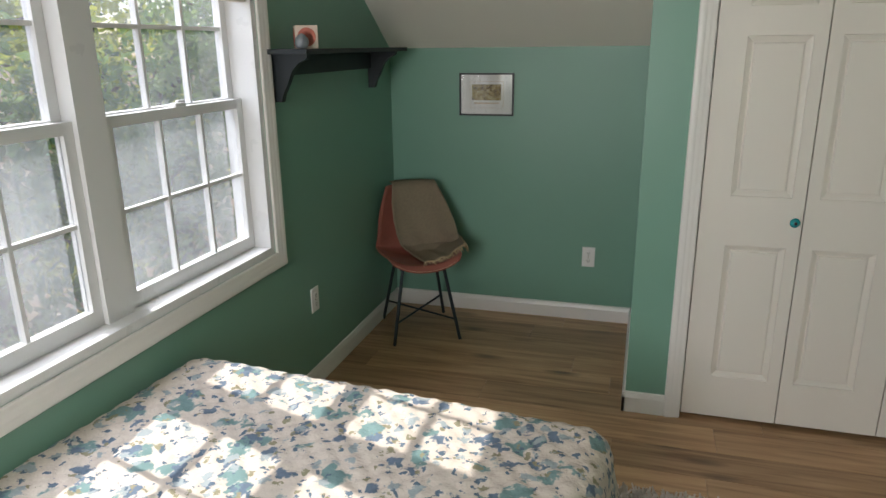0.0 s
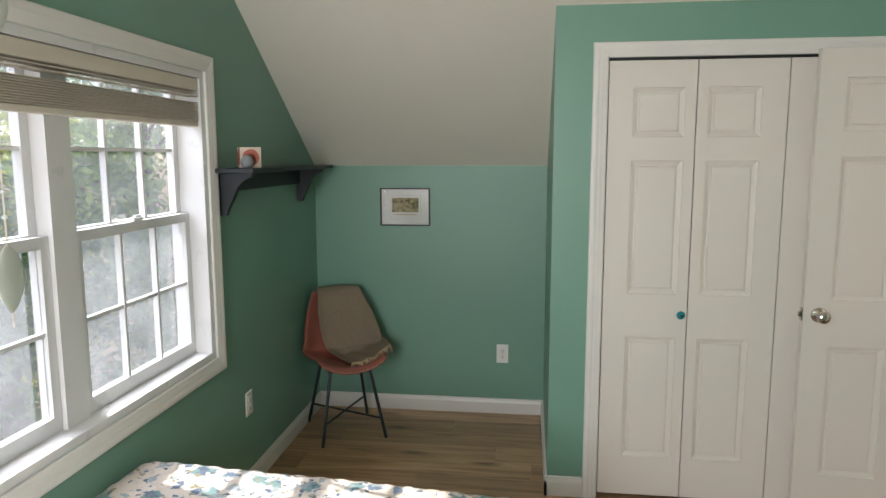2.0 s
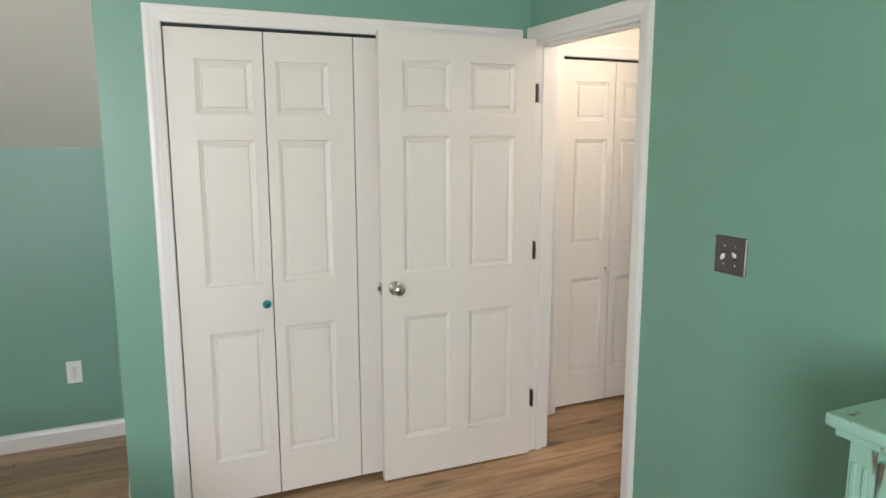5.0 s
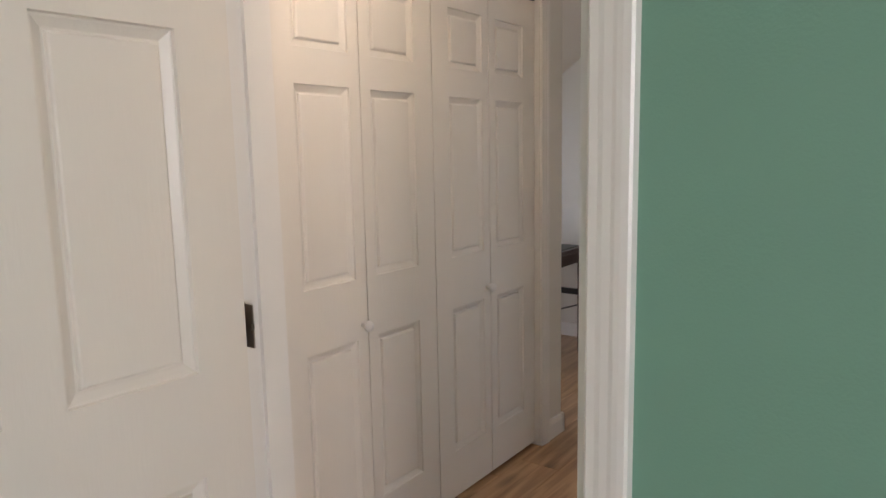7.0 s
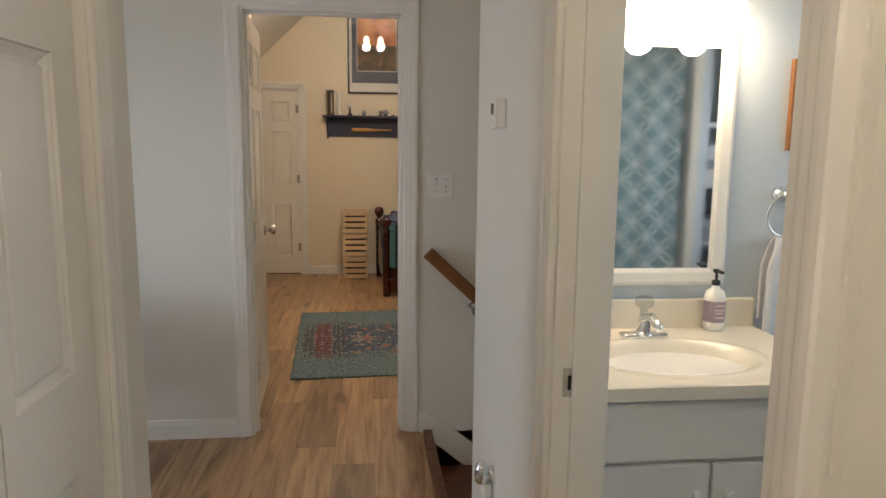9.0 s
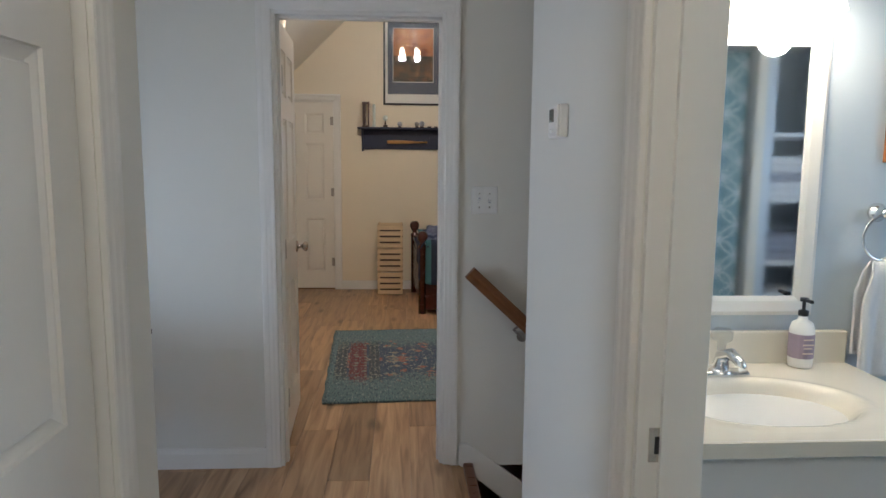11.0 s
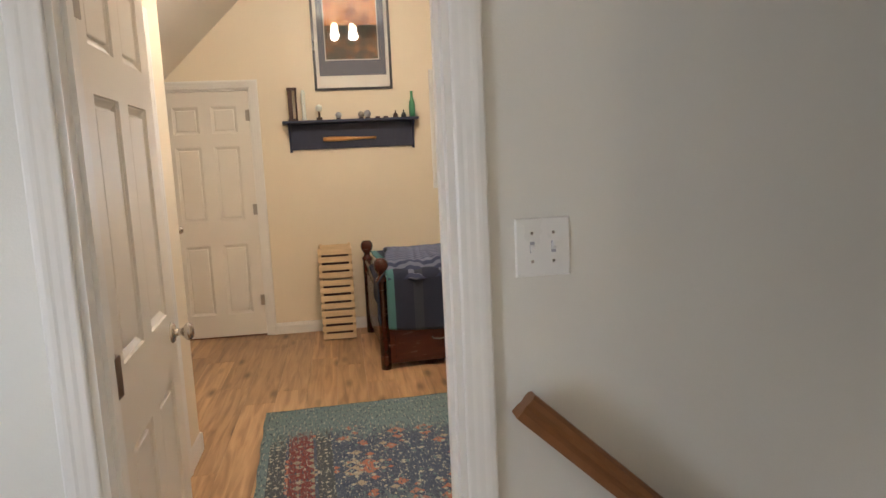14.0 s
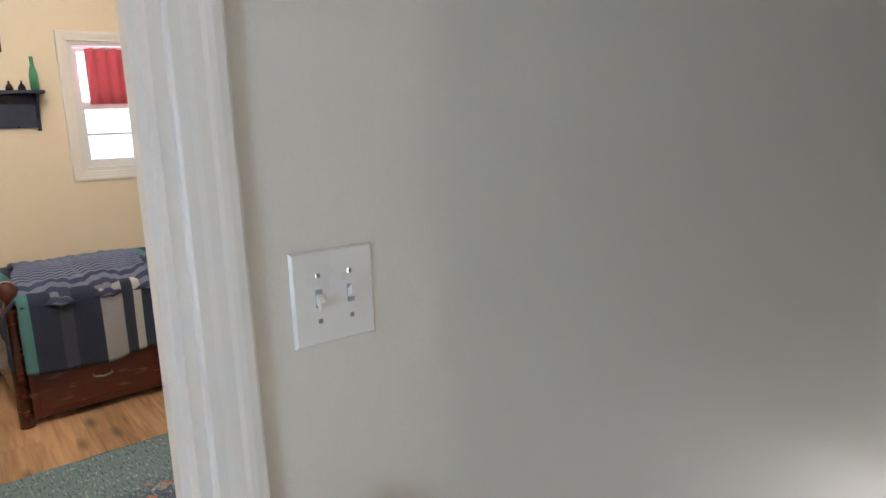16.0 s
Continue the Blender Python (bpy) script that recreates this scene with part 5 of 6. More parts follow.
plate("outlet", (-2.117, 1.02, 0.385), (1, 0, 0), (0, -1, 0), label="white double power outlet on the green knee wall")
plate("outlet", (-3.295, -0.10, 0.425), (0, 1, 0), (1, 0, 0), label="white power outlet under the window shelf", name="outlet_plate")
plate("toggle", (0, -1.284, 1.212), (0, -1, 0), (-1, 0, 0), 0.128, 0.124, M_PEWTER, "light_switch", "pewter plate with two white light switches", 2)

# mint dresser
dr = thing("dresser", (-0.30, -2.5, 0), "distressed mint green dresser with black knobs", "dresser")
part("top", box(-0.590, -0.015, -3.02, -2.075, 1.052, 1.078, bev=0.006), M_MINT, dr)
part("moulding", box(-0.577, -0.015, -3.007, -2.088, 1.034, 1.052, bev=0.006), M_MINT, dr)
part("body", boxes((-0.535, -0.015, -2.985, -2.108, 0.09, 1.034)), M_MINT, dr)
for y in (-2.985, -2.158):
    part("pilaster", boxes((-0.556, -0.535, y, y + 0.05, 0.09, 1.034), (-0.561, -0.556, y + 0.008, y + 0.018, 0.14, 0.99), (-0.561, -0.556, y + 0.031, y + 0.041, 0.14, 0.99), bev=0.002), M_MINT, dr)
for y0, y1, ky in ((-2.93, -2.55, -2.60), (-2.54, -2.162, -2.50)):
    d = part("door", boxes((-0.553, -0.536, y0, y1, 0.12, 1.005), bev=0.003), M_MINT, dr)
    part("door_panel", boxes((-0.558, -0.553, y0 + 0.05, y1 - 0.05, 0.18, 0.945), bev=0.002), M_MINT, d)
    part("knob", lathe([(0.006, -0.553), (0.006, -0.567), (0.015, -0.574), (0.015, -0.582), (0, -0.588)], (0, ky, 0.72), 'x', 14), M_BLACKFRAME, d, "black round knob")
for x in (-0.52, -0.05):
    for y in (-2.95, -2.14):
        part("foot", lathe(((0.02, 0), (0.028, 0.04), (0.022, 0.09)), (x, y, 0), 'z', 12), M_MINT, dr)

# ---- hall things ----
th = thing("thermostat", (2.28, -0.60, 1.53), "white wall thermostat with a grey display", "thermostat")
part("case", box(2.205, 2.362, -0.5995, -0.573, 1.482, 1.583, bev=0.006), M_PLASTIC, th)
part("cover", box(2.206, 2.25, -0.574, -0.566, 1.484, 1.581, bev=0.003), M_PLASTIC, th)
part("display", boxes((2.278, 2.345, -0.574, -0.5722, 1.532, 1.572)), M_LCD, th, "grey display")
for x in (2.265, 2.30, 2.335):
    part("button", box(x - 0.008, x + 0.008, -0.5745, -0.5705, 1.498, 1.51, bev=0.001), M_PLASTIC, th)
th.matrix_basis = pose(2.397, -0.60, 1.512) @ Matrix.Diagonal((0.77, 0.85, 0.77, 1)) @ Matrix.Translation((-2.362, 0.60, -1.5325)) @ th.matrix_basis
plate("toggle", (3.72, -0.579, 1.236), (0, -1, 0), (-1, 0, 0), 0.118, 0.124, M_PLASTIC, "light_switch", "white plate with two light switches beside the doorway", 2)
plate("outlet", (2.34, -0.60, 0.385), (1, 0, 0), (0, 1, 0), label="white power outlet low on the hall wall")
nl = thing("night_light", (2.34, -0.59, 0.40), "small clear plug-in night light in the outlet", "night light")
part("body", box(2.318, 2.362, -0.591, -0.565, 0.385, 0.43, bev=0.005), M_PLASTIC, nl)
part("cap", lathe(((0.02, 0), (0.024, 0.02), (0.02, 0.05), (0.008, 0.065), (0, 0.067)), (2.34, -0.565, 0.43), 'z', 14), M_SHINE, nl, "clear shiny cap", True)
plate("toggle", (0.62, -0.90, 1.22), (1, 0, 0), (0, 1, 0), label="white light switch on the hall wall", name="light_switch")

rail = thing("handrail", (3.66, -0.5, 0.9), "brown oak handrail sloping down beside the stairs", "handrail")
d = Vector((0, -0.731, -0.682))
n = Vector((0, -0.682, 0.731))
o = Vector((3.655, -0.512, 0.920))
sec = [(-0.022, -0.03), (0.022, -0.03), (0.022, -0.012), (0.016, 0.0), (0.022, 0.010), (0.021, 0.022), (0.012, 0.030), (-0.012, 0.030), (-0.021, 0.022), (-0.022, 0.010), (-0.016, 0.0), (-0.022, -0.012)]
part("rail", sweep([[o + d * s + Vector((a, 0, 0)) + n * b for a, b in sec] for s in (0, 3.2)]), M_WOODRAIL, rail)
for s in (0.33, 1.5, 2.7):
    p = o + d * s
    bm = tube([p + n * -0.03, p + n * -0.055 + Vector((0.01, 0, 0)), (3.70, p.y - 0.01, p.z - 0.085), (3.719, p.y - 0.01, p.z - 0.085)], 0.006, 8)
    lathe(((0.025, -0.004), (0.025, 0.0), (0, 0.001)), (3.719, p.y - 0.01, p.z - 0.085), 'x', 14, bm)
    box(p.x - 0.013, p.x + 0.013, p.y - 0.03, p.y + 0.03, p.z - 0.05, p.z - 0.046, bm=bm)
    part("bracket", bm, M_BRONZE, rail, "small nickel bracket")

stairs = thing("stairs", (3.2, -1.6, -1.0), "carpetless stained wooden stairs going down", "stairs", kind="structure")
part("nosing", box(2.752, 3.718, -0.545, -0.497, -0.03, 0.006, bev=0.008), M_STAIR, stairs)
for k in range(1, 11):
    y1 = -0.52 - (k - 1) * 0.25
    part("riser", boxes((2.752, 3.705, y1 - 0.018, y1, -0.19 * k, -0.19 * (k - 1) - 0.03)), M_WHITE, stairs)
    part("tread", box(2.752, 3.705, y1 - 0.27, y1 - 0.018 + 0.0, -0.19 * k - 0.028, -0.19 * k, bev=0.006), M_STAIR, stairs)
sk = [(-0.475, 0.0), (-0.475, 0.095), (-0.52, 0.10), (-3.28, -1.99), (-3.28, -2.30)]
part("skirt_board", sweep([[(x, a, b) for a, b in sk] for x in (3.706, 3.719)]), M_WHITE, stairs)
part("landing_floor", boxes((2.752, 3.718, -3.3, -2.9, -2.2, -2.1)), M_STAIR, stairs)

tb = thing("side_table", (2.98, 1.05, 0), "dark mahogany folding table with a worn green top", "table")
part("top", box(2.55, 3.405, 0.785, 1.33, 0.715, 0.737, bev=0.004), M_WALNUT, tb)
part("leather", box(2.585, 3.37, 0.82, 1.295, 0.736, 0.741, bev=0.001), M_GREENTOP, tb, "worn dark green leather top")
part("apron", boxes((2.57, 3.39, 0.80, 0.82, 0.635, 0.715), (2.57, 3.39, 1.30, 1.318, 0.635, 0.715), (2.57, 2.59, 0.82, 1.30, 0.635, 0.715), (3.37, 3.39, 0.82, 1.30, 0.635, 0.715)), M_WALNUT, tb)
part("drawer_front", box(2.68, 3.28, 0.796, 0.802, 0.645, 0.705, bev=0.002), M_WALNUT, tb)
for x in (2.59, 3.372):
    for y in (0.82, 1.298):
        part("leg", tube([(x, y, 0.70), (x, y, 0.62), (x, y, 0.0)], [0.02, 0.017, 0.013], 10), M_WALNUT, tb)
for x in (2.59, 3.372):
    part("stretcher", box(x - 0.011, x + 0.011, 0.82, 1.298, 0.40, 0.44, bev=0.003), M_BLACKFRAME, tb)
    part("brace", tube([(x, 0.83, 0.33), (x, 1.06, 0.25), (x, 1.29, 0.33)], 0.005, 6), M_BLACKFRAME, tb)

# ---- bathroom things ----
van = thing("vanity_cabinet", (2.33, -1.15, 0), "white painted bathroom vanity cabinet", "cabinet")
part("body", boxes((2.065, 2.598, -1.50, -0.745, 0.10, 0.795)), M_CABINET, van)
part("toe_kick", boxes((2.12, 2.598, -1.495, -0.75, 0.0, 0.10)), M_SHADE, van)
part("drawer_front", box(2.045, 2.065, -1.495, -0.75, 0.62, 0.785, bev=0.003), M_CABINET, van)
for y0, y1, ky in ((-1.495, -1.13, -1.17), (-1.12, -0.75, -1.08)):
    dd = part("door", box(2.045, 2.065, y0, y1, 0.12, 0.605, bev=0.003), M_CABINET, van)
    part("knob", lathe([(0.006, 2.045), (0.006, 2.035), (0.014, 2.028), (0.012, 2.02), (0, 2.018)], (0, ky, 0.53), 'x', 12), M_CABINET, dd)
ct = thing("sink_counter", (2.33, -1.15, 0.8), "cream moulded sink top with a round basin", "sink")
bm = bmesh.new()
nx, ny = 44, 56
vs = []
for i in range(nx + 1):
    row = []
    for j in range(ny + 1):
        x, y = 2.03 + 0.548 * i / nx, -1.525 + 0.80 * j / ny
        r = math.hypot((x - 2.27) / 0.165, (y + 1.11) / 0.235)
        z = 0.828 - (0.115 * (1 - r ** 2.6) if r < 1 else 0) + (0.004 * math.exp(-((r - 1.08) / 0.05) ** 2))
        row.append(bm.verts.new((x, y, z)))
    vs.append(row)
for i in range(nx):
    for j in range(ny):
        bm.faces.new((vs[i][j], vs[i + 1][j], vs[i + 1][j + 1], vs[i][j + 1]))
part("basin", bm, M_SINK, ct, smooth=True)
part("edge", boxes((2.022, 2.030, -1.533, -0.725, 0.793, 0.827), (2.03, 2.578, -1.533, -1.525, 0.793, 0.827), (2.03, 2.578, -0.725, -0.717, 0.793, 0.827)), M_SINK, ct)
part("backsplash", box(2.578, 2.599, -1.533, -0.717, 0.796, 0.925, bev=0.005), M_SINK, ct)
part("drain", lathe(((0.022, 0), (0.022, 0.003), (0.0, 0.003)), (2.27, -1.11, 0.714), 'z', 16), M_SHINE, ct)
fa = thing("faucet", (2.47, -1.10, 0.83), "chrome faucet with a clear acrylic knob", "faucet")
part("base", lathe([(0.032 * math.cos(0), 0), (0.032, 0.012), (0.026, 0.02), (0, 0.021)], (2.475, -1.10, 0.828), 'z', 20), M_SHINE, fa, smooth=True)
part("base_wing", box(2.45, 2.50, -1.175, -1.025, 0.828, 0.843, bev=0.007), M_SHINE, fa, smooth=True)
part("spout", tube([(2.475, -1.10, 0.84), (2.47, -1.10, 0.885), (2.42, -1.10, 0.905), (2.365, -1.10, 0.893), (2.352, -1.10, 0.878)], [0.022, 0.02, 0.015, 0.013, 0.011], 12), M_SHINE, fa, smooth=True)
part("knob", lathe(((0.012, 0), (0.013, 0.02), (0.028, 0.03), (0.03, 0.05), (0.02, 0.06), (0, 0.062)), (2.478, -1.10, 0.90), 'z', 10), glass_mat("clear_acrylic", (0.85, 0.86, 0.86)), fa, "clear acrylic knob")
sb = thing("soap_bottle", (2.545, -1.37, 0.829), "soap dispenser with a lavender label and a black pump", "bottle")
part("bottle", lathe(((0.0, 0), (0.032, 0.002), (0.034, 0.02), (0.034, 0.11), (0.028, 0.13), (0.014, 0.14), (0.013, 0.15), (0, 0.151)), (2.545, -1.37, 0.829), 'z', 20), M_PLASTIC, sb, smooth=True)
part("label", lathe(((0.0345, 0.03), (0.0349, 0.032), (0.0349, 0.098), (0.0345, 0.10)), (2.545, -1.37, 0.829), 'z', 20), M_LABEL, sb, "lavender label with unreadable bars")
for z, w in ((0.085, 0.014), (0.07, 0.016), (0.06, 0.012), (0.045, 0.015)):
    part("printed_bar", boxes((2.508, 2.5101, -1.37 - w, -1.37 + w, 0.829 + z, 0.829 + z + 0.004)), M_CREAMINK, sb)
part("pump", lathe(((0.014, 0), (0.014, 0.015), (0.005, 0.017), (0.005, 0.04), (0.012, 0.042), (0.012, 0.052), (0, 0.053)), (2.545, -1.37, 0.98), 'z', 14), M_BLACKPLASTIC, sb, "black pump", True)
part("nozzle", box(2.505, 2.548, -1.375, -1.365, 1.022, 1.032, bev=0.002), M_BLACKPLASTIC, sb)

mi = thing("wall_mirror", (2.59, -1.13, 0.97), "white framed mirror above the sink", "mirror")
part("frame", casing('x', 2.60, -1, -1.365, -0.895, 1.025, 1.745, closed=True, prof=((-0.004, 0), (-0.004, 0.012), (0.01, 0.018), (0.04, 0.022), (0.052, 0.016), (0.055, 0))), M_WHITE, mi)
part("mirror_pane", boxes((2.591, 2.599, -1.363, -0.897, 1.027, 1.743)), M_MIRROR, mi)
vl = thing("vanity_light", (2.56, -1.13, 1.9), "chrome vanity light with glowing glass shades", "wall lamp")
part("back_plate", box(2.572, 2.599, -1.40, -0.86, 1.915, 1.975, bev=0.006), M_SHINE, vl)
for y in (-1.32, -1.13, -0.94):
    part("arm", tube([(2.575, y, 1.945), (2.52, y, 1.955), (2.49, y, 1.935)], 0.009, 8), M_SHINE, vl)
    part("shade", lathe(((0.02, 0.03), (0.032, 0.02), (0.045, -0.03), (0.062, -0.085), (0.058, -0.085), (0.0, -0.04)), (2.49, y, 1.90), 'z', 20), M_BULB, vl, "glowing frosted glass shade", True)
    lamp("vanity_bulb", 'POINT', Matrix.Translation((2.47, y, 1.78)), 1.9, (1.0, 0.84, 0.62), 0.05)
tr = thing("towel_ring", (2.59, -1.60, 1.27), "chrome towel ring on the wall", "towel ring")
part("mount", lathe([(0.028, 2.599), (0.028, 2.592), (0.018, 2.585), (0.012, 2.56), (0.016, 2.552), (0, 2.548)], (0, -1.60, 1.275), 'x', 18), M_SHINE, tr, smooth=True)
part("ring", tube([(2.556 + 0.0, -1.605 + 0.068 * math.sin(2 * math.pi * k / 28), 1.205 + 0.068 * math.cos(2 * math.pi * k / 28)) for k in range(29)], 0.0045, 8), M_SHINE, tr, smooth=True)
tw = thing("hand_towel", (2.556, -1.61, 0.84), "white hand towel hanging in the ring", "towel")
for nm, off, zb in (("front_fold", -0.022, 0.80), ("back_fold", 0.018, 0.86)):
    def tp(a, b, off=off, zb=zb):
        w = 0.035 + 0.032 * min(1, (1 - b) * 3)
        return Vector((2.556 + off * min(1, (1 - b) * 6 + 0.25) + 0.008 * math.sin(a * 15 + off * 90) * (1 - b), -1.605 + (a - 0.5) * 2 * w, zb + (1.141 - zb) * b + 0.006 * math.sin(a * 6)))
    thicken(part(nm, patch(tp, 22, 26), M_TOWEL, tw, smooth=True), 0.008)
picture("framed_print", 'x', 2.60, -1, -1.86, -1.605, 1.42, 1.715, 0.028, M_FRAMEWOOD, (("mat", (0.028,) * 4, M_PAPER), ("print", (0.075, 0.075, 0.075, 0.085), M_ARTSMALL)), "small brown print in a honey wood frame")
sp_ = thing("strike_plate", (1.743, -0.635, 0.97), "nickel strike plate in the door jamb", "strike plate")
part("plate", box(1.7425, 1.746, -0.660, -0.623, 0.920, 0.98, bev=0.001), M_CHROME, sp_)
part("hole", boxes((1.7418, 1.7427, -0.650, -0.633, 0.935, 0.965)), M_DARK, sp_)
sc = thing("shower_curtain", (0.95, -1.4, 0), "teal shower curtain with a pale ring lattice", "shower curtain")
thicken(part("cloth", patch(lambda a, b: Vector((0.95 + 0.007 * math.sin(a * 42), -2.02 + 1.02 * a, 0.12 + 1.86 * b)), 160, 8), M_CURTAIN, sc, "teal lattice cloth", True), 0.003)
part("rod", tube([(0.95, -2.05, 2.0), (0.95, -0.97, 2.0)], 0.011, 10), M_SHINE, sc)
tub = thing("bathtub", (0.55, -1.4, 0), "white bathtub behind the curtain", "bathtub")
part("tub", box(0.165, 0.90, -2.02, -0.98, 0.0, 0.45, bev=0.03), M_SINK, tub)
setting("wall_linen", boxes((0.16, 0.98, -2.16, -2.05, 0, 2.44)), M_BLUEWALL, "pale blue-grey wall between tub and shelves", "wall")
setting("linen_trim", boxes((0.98, 0.995, -2.10, -2.05, 0, 2.1)), M_SINK, "cream trim strip beside the tub", "trim")
ls = thing("linen_shelves", (0.6, -2.45, 0), "white linen shelves holding folded towels", "shelf")
part("side", boxes((0.42, 0.90, -2.19, -2.165, 0, 2.1)), M_WHITE, ls)
part("side", boxes((0.42, 0.90, -2.795, -2.77, 0, 2.1)), M_WHITE, ls)
for z in (0.5, 0.85, 1.2, 1.55, 2.08):
    part("shelf_board", boxes((0.42, 0.90, -2.77, -2.19, z, z + 0.02)), M_WHITE, ls)
for z, n, mm in ((1.22, 5, M_TOWEL), (0.87, 3, M_SHADE)):
    for k in range(n):
        t_ = solo("folded_towel", box(0.50, 0.86, -2.60 + 0.01 * (k % 2), -2.22, z + 0.001 + k * 0.045, z + 0.043 + k * 0.045, bev=0.015), M_SHADE if k % 3 == 2 else mm, "folded bath towel stacked on the linen shelf", "towel", smooth=True, group="folded towels")
bs_ = solo("storage_basket", box(0.52, 0.84, -2.55, -2.24, 0.521, 0.68, bev=0.02), M_TOWEL, "pale storage basket on the linen shelf", "basket")
bl = thing("wastebasket", (2.42, -1.74, 0), "blue plastic wastebasket standing beside the vanity", "wastebasket")
part("bin", lathe(((0.10, 0), (0.105, 0.01), (0.135, 0.34), (0.14, 0.345), (0.13, 0.345), (0.10, 0.02), (0, 0.02)), (2.42, -1.72, 0), 'z', 24), M_BLUETUB, bl, smooth=True)
window_c = thing("window_4", (1.7, -2.85, 1.1), "white framed bathroom window in the rear wall", "window", kind="structure")
part("frame", boxes((1.3, 1.33, -2.9, -2.8, 1.1, 1.95), (2.07, 2.1, -2.9, -2.8, 1.1, 1.95), (1.33, 2.07, -2.9, -2.8, 1.1, 1.13), (1.33, 2.07, -2.9, -2.8, 1.92, 1.95)), M_VINYL, window_c)

# ---- far room things ----
rug = thing("rug", (0, 0, 0), "faded teal oriental rug with red and navy pattern", "rug")
thicken(part("weave", patch(lambda a, b: Vector((-0.84 + 1.68 * a + 0.003 * math.sin(b * 40), -0.76 + 1.52 * b + 0.003 * math.sin(a * 37), 0.009 + 0.0012 * noise.noise((a * 9, b * 9, 0)))), 60, 60), M_RUG, rug, "faded oriental weave", True), 0.008, -1)
rug.matrix_basis = pose(5.393, -0.462, 0, 0, 0, 3.0)

cr = thing("crate_stack", (7.85, -0.085, 0), "tall stack of slatted pine crates against the wall", "crate")
CX0, CX1, CY0, CY1 = 7.690, 7.995, -0.218, 0.045
for k in range(3):
    z = 0.006 + k * 0.246
    for x, y in ((CX0 + 0.008, CY0 + 0.008), (CX0 + 0.008, CY1 - 0.026), (CX1 - 0.026, CY0 + 0.008), (CX1 - 0.026, CY1 - 0.026)):
        part("corner_post", boxes((x, x + 0.018, y, y + 0.018, z, z + 0.240)), M_PINE, cr)
    for s in range(4):
        zz = z + 0.002 + s * 0.0615 + (0.0015 if s == 2 else 0)
        part("slat", box(CX0, CX0 + 0.008, CY0, CY1, zz, zz + 0.044, bev=0.0015, seg=1), M_PINE, cr)
        part("slat", box(CX1 - 0.008, CX1, CY0, CY1, zz, zz + 0.044, bev=0.0015, seg=1), M_PINE, cr)
        part("slat", box(CX0 + 0.008, CX1 - 0.008, CY1 - 0.008, CY1, zz, zz + 0.044, bev=0.0015, seg=1), M_PINE, cr)
        part("slat", box(CX0 + 0.008, CX1 - 0.008, CY0, CY0 + 0.008, zz, zz + 0.044, bev=0.0015, seg=1), M_PINE, cr)
    part("bottom", boxes((CX0 + 0.008, CX1 - 0.008, CY0 + 0.008, CY1 - 0.008, z + 0.004, z + 0.012)), M_PINE, cr)
    # dark sheets put behind the slats as the shade in the gaps
    part("shade_sheet", boxes((CX0 + 0.026, CX0 + 0.028, CY0 + 0.02, CY1 - 0.02, z + 0.012, z + 0.20), (CX0 + 0.028, CX1 - 0.03, CY1 - 0.022, CY1 - 0.020, z + 0.012, z + 0.20)), M_WALNUT, cr, "dark sheet standing in for the shade inside the crate")

bb = thing("bed", (7.4, -1.4, 0), "cherry wood bed with ball posts, drawers and a striped quilt", "bed")
POST = ((0.036, 0), (0.036, 0.60), (0.042, 0.605), (0.042, 0.62), (0.026, 0.635), (0.022, 0.655), (0.032, 0.665), (0.045, 0.69), (0.050, 0.715), (0.045, 0.74), (0.030, 0.758), (0, 0.762))
for x in (6.905, 7.93):
    for y in (-0.405, -2.38):
        part("post", lathe(POST, (x, y, 0), 'z', 20), M_CHERRY, bb, "turned post with a ball top", True)
for y in (-0.405, -2.38):
    part("footboard", box(6.94, 7.90, y - 0.015, y + 0.015, 0.10, 0.58, bev=0.006), M_CHERRY, bb)
    part("top_rail", box(6.94, 7.90, y - 0.024, y + 0.024, 0.575, 0.612, bev=0.01), M_CHERRY, bb)
    part("panel", box(7.0, 7.87, y - 0.021, y + 0.021, 0.17, 0.52, bev=0.006), M_CHERRY, bb)
part("side_rail", box(6.875, 6.905, -2.35, -0.435, 0.04, 0.34, bev=0.004), M_CHERRY, bb)
part("side_rail", box(7.915, 7.945, -2.35, -0.435, 0.04, 0.34, bev=0.004), M_CHERRY, bb)
for k in range(3):
    y1 = -0.47 - k * 0.635
    dw = part("drawer", box(6.862, 6.876, y1 - 0.60, y1, 0.075, 0.305, bev=0.004), M_CHERRY, bb)
    part("handle", tube([(6.864, y1 - 0.255, 0.205), (6.842, y1 - 0.255, 0.20), (6.838, y1 - 0.30, 0.193), (6.842, y1 - 0.345, 0.20), (6.864, y1 - 0.345, 0.205)], 0.005, 8), M_BRONZE, dw, "bronze drawer handle")
part("mattress", box(6.91, 7.91, -2.34, -0.44, 0.34, 0.65, bev=0.06), M_TOWEL, bb)
qb = thing("striped_quilt", (7.4, -1.4, 0.6), "navy quilt with teal and white stripes lying on the bed", "quilt")


def qpoint(a, b):
    # a: from the hem over the drawers across the top; b: from the foot end to the pillow end
    w = -0.40 + 1.38 * a
    y = -0.43 - 1.90 * b
    top = 0.672 + 0.012 * noise.noise((w * 4, y * 3, 5)) + 0.006 * noise.noise((w * 11, y * 9, 2))
    if w < 0:
        k = min(1.0, -w / 0.07)
        x = 6.885 - 0.040 * math.sin(k * math.pi / 2) - 0.016 * math.sin(y * 21) * min(1, -w * 4)
        z = top - 0.05 * (1 - math.cos(k * math.pi / 2)) + min(0.0, w + 0.05) * (0.98 + 0.06 * math.sin(y * 7))
    else:
        x, z = 6.885 + w * 0.985, top
    return Vector((x, y, z))


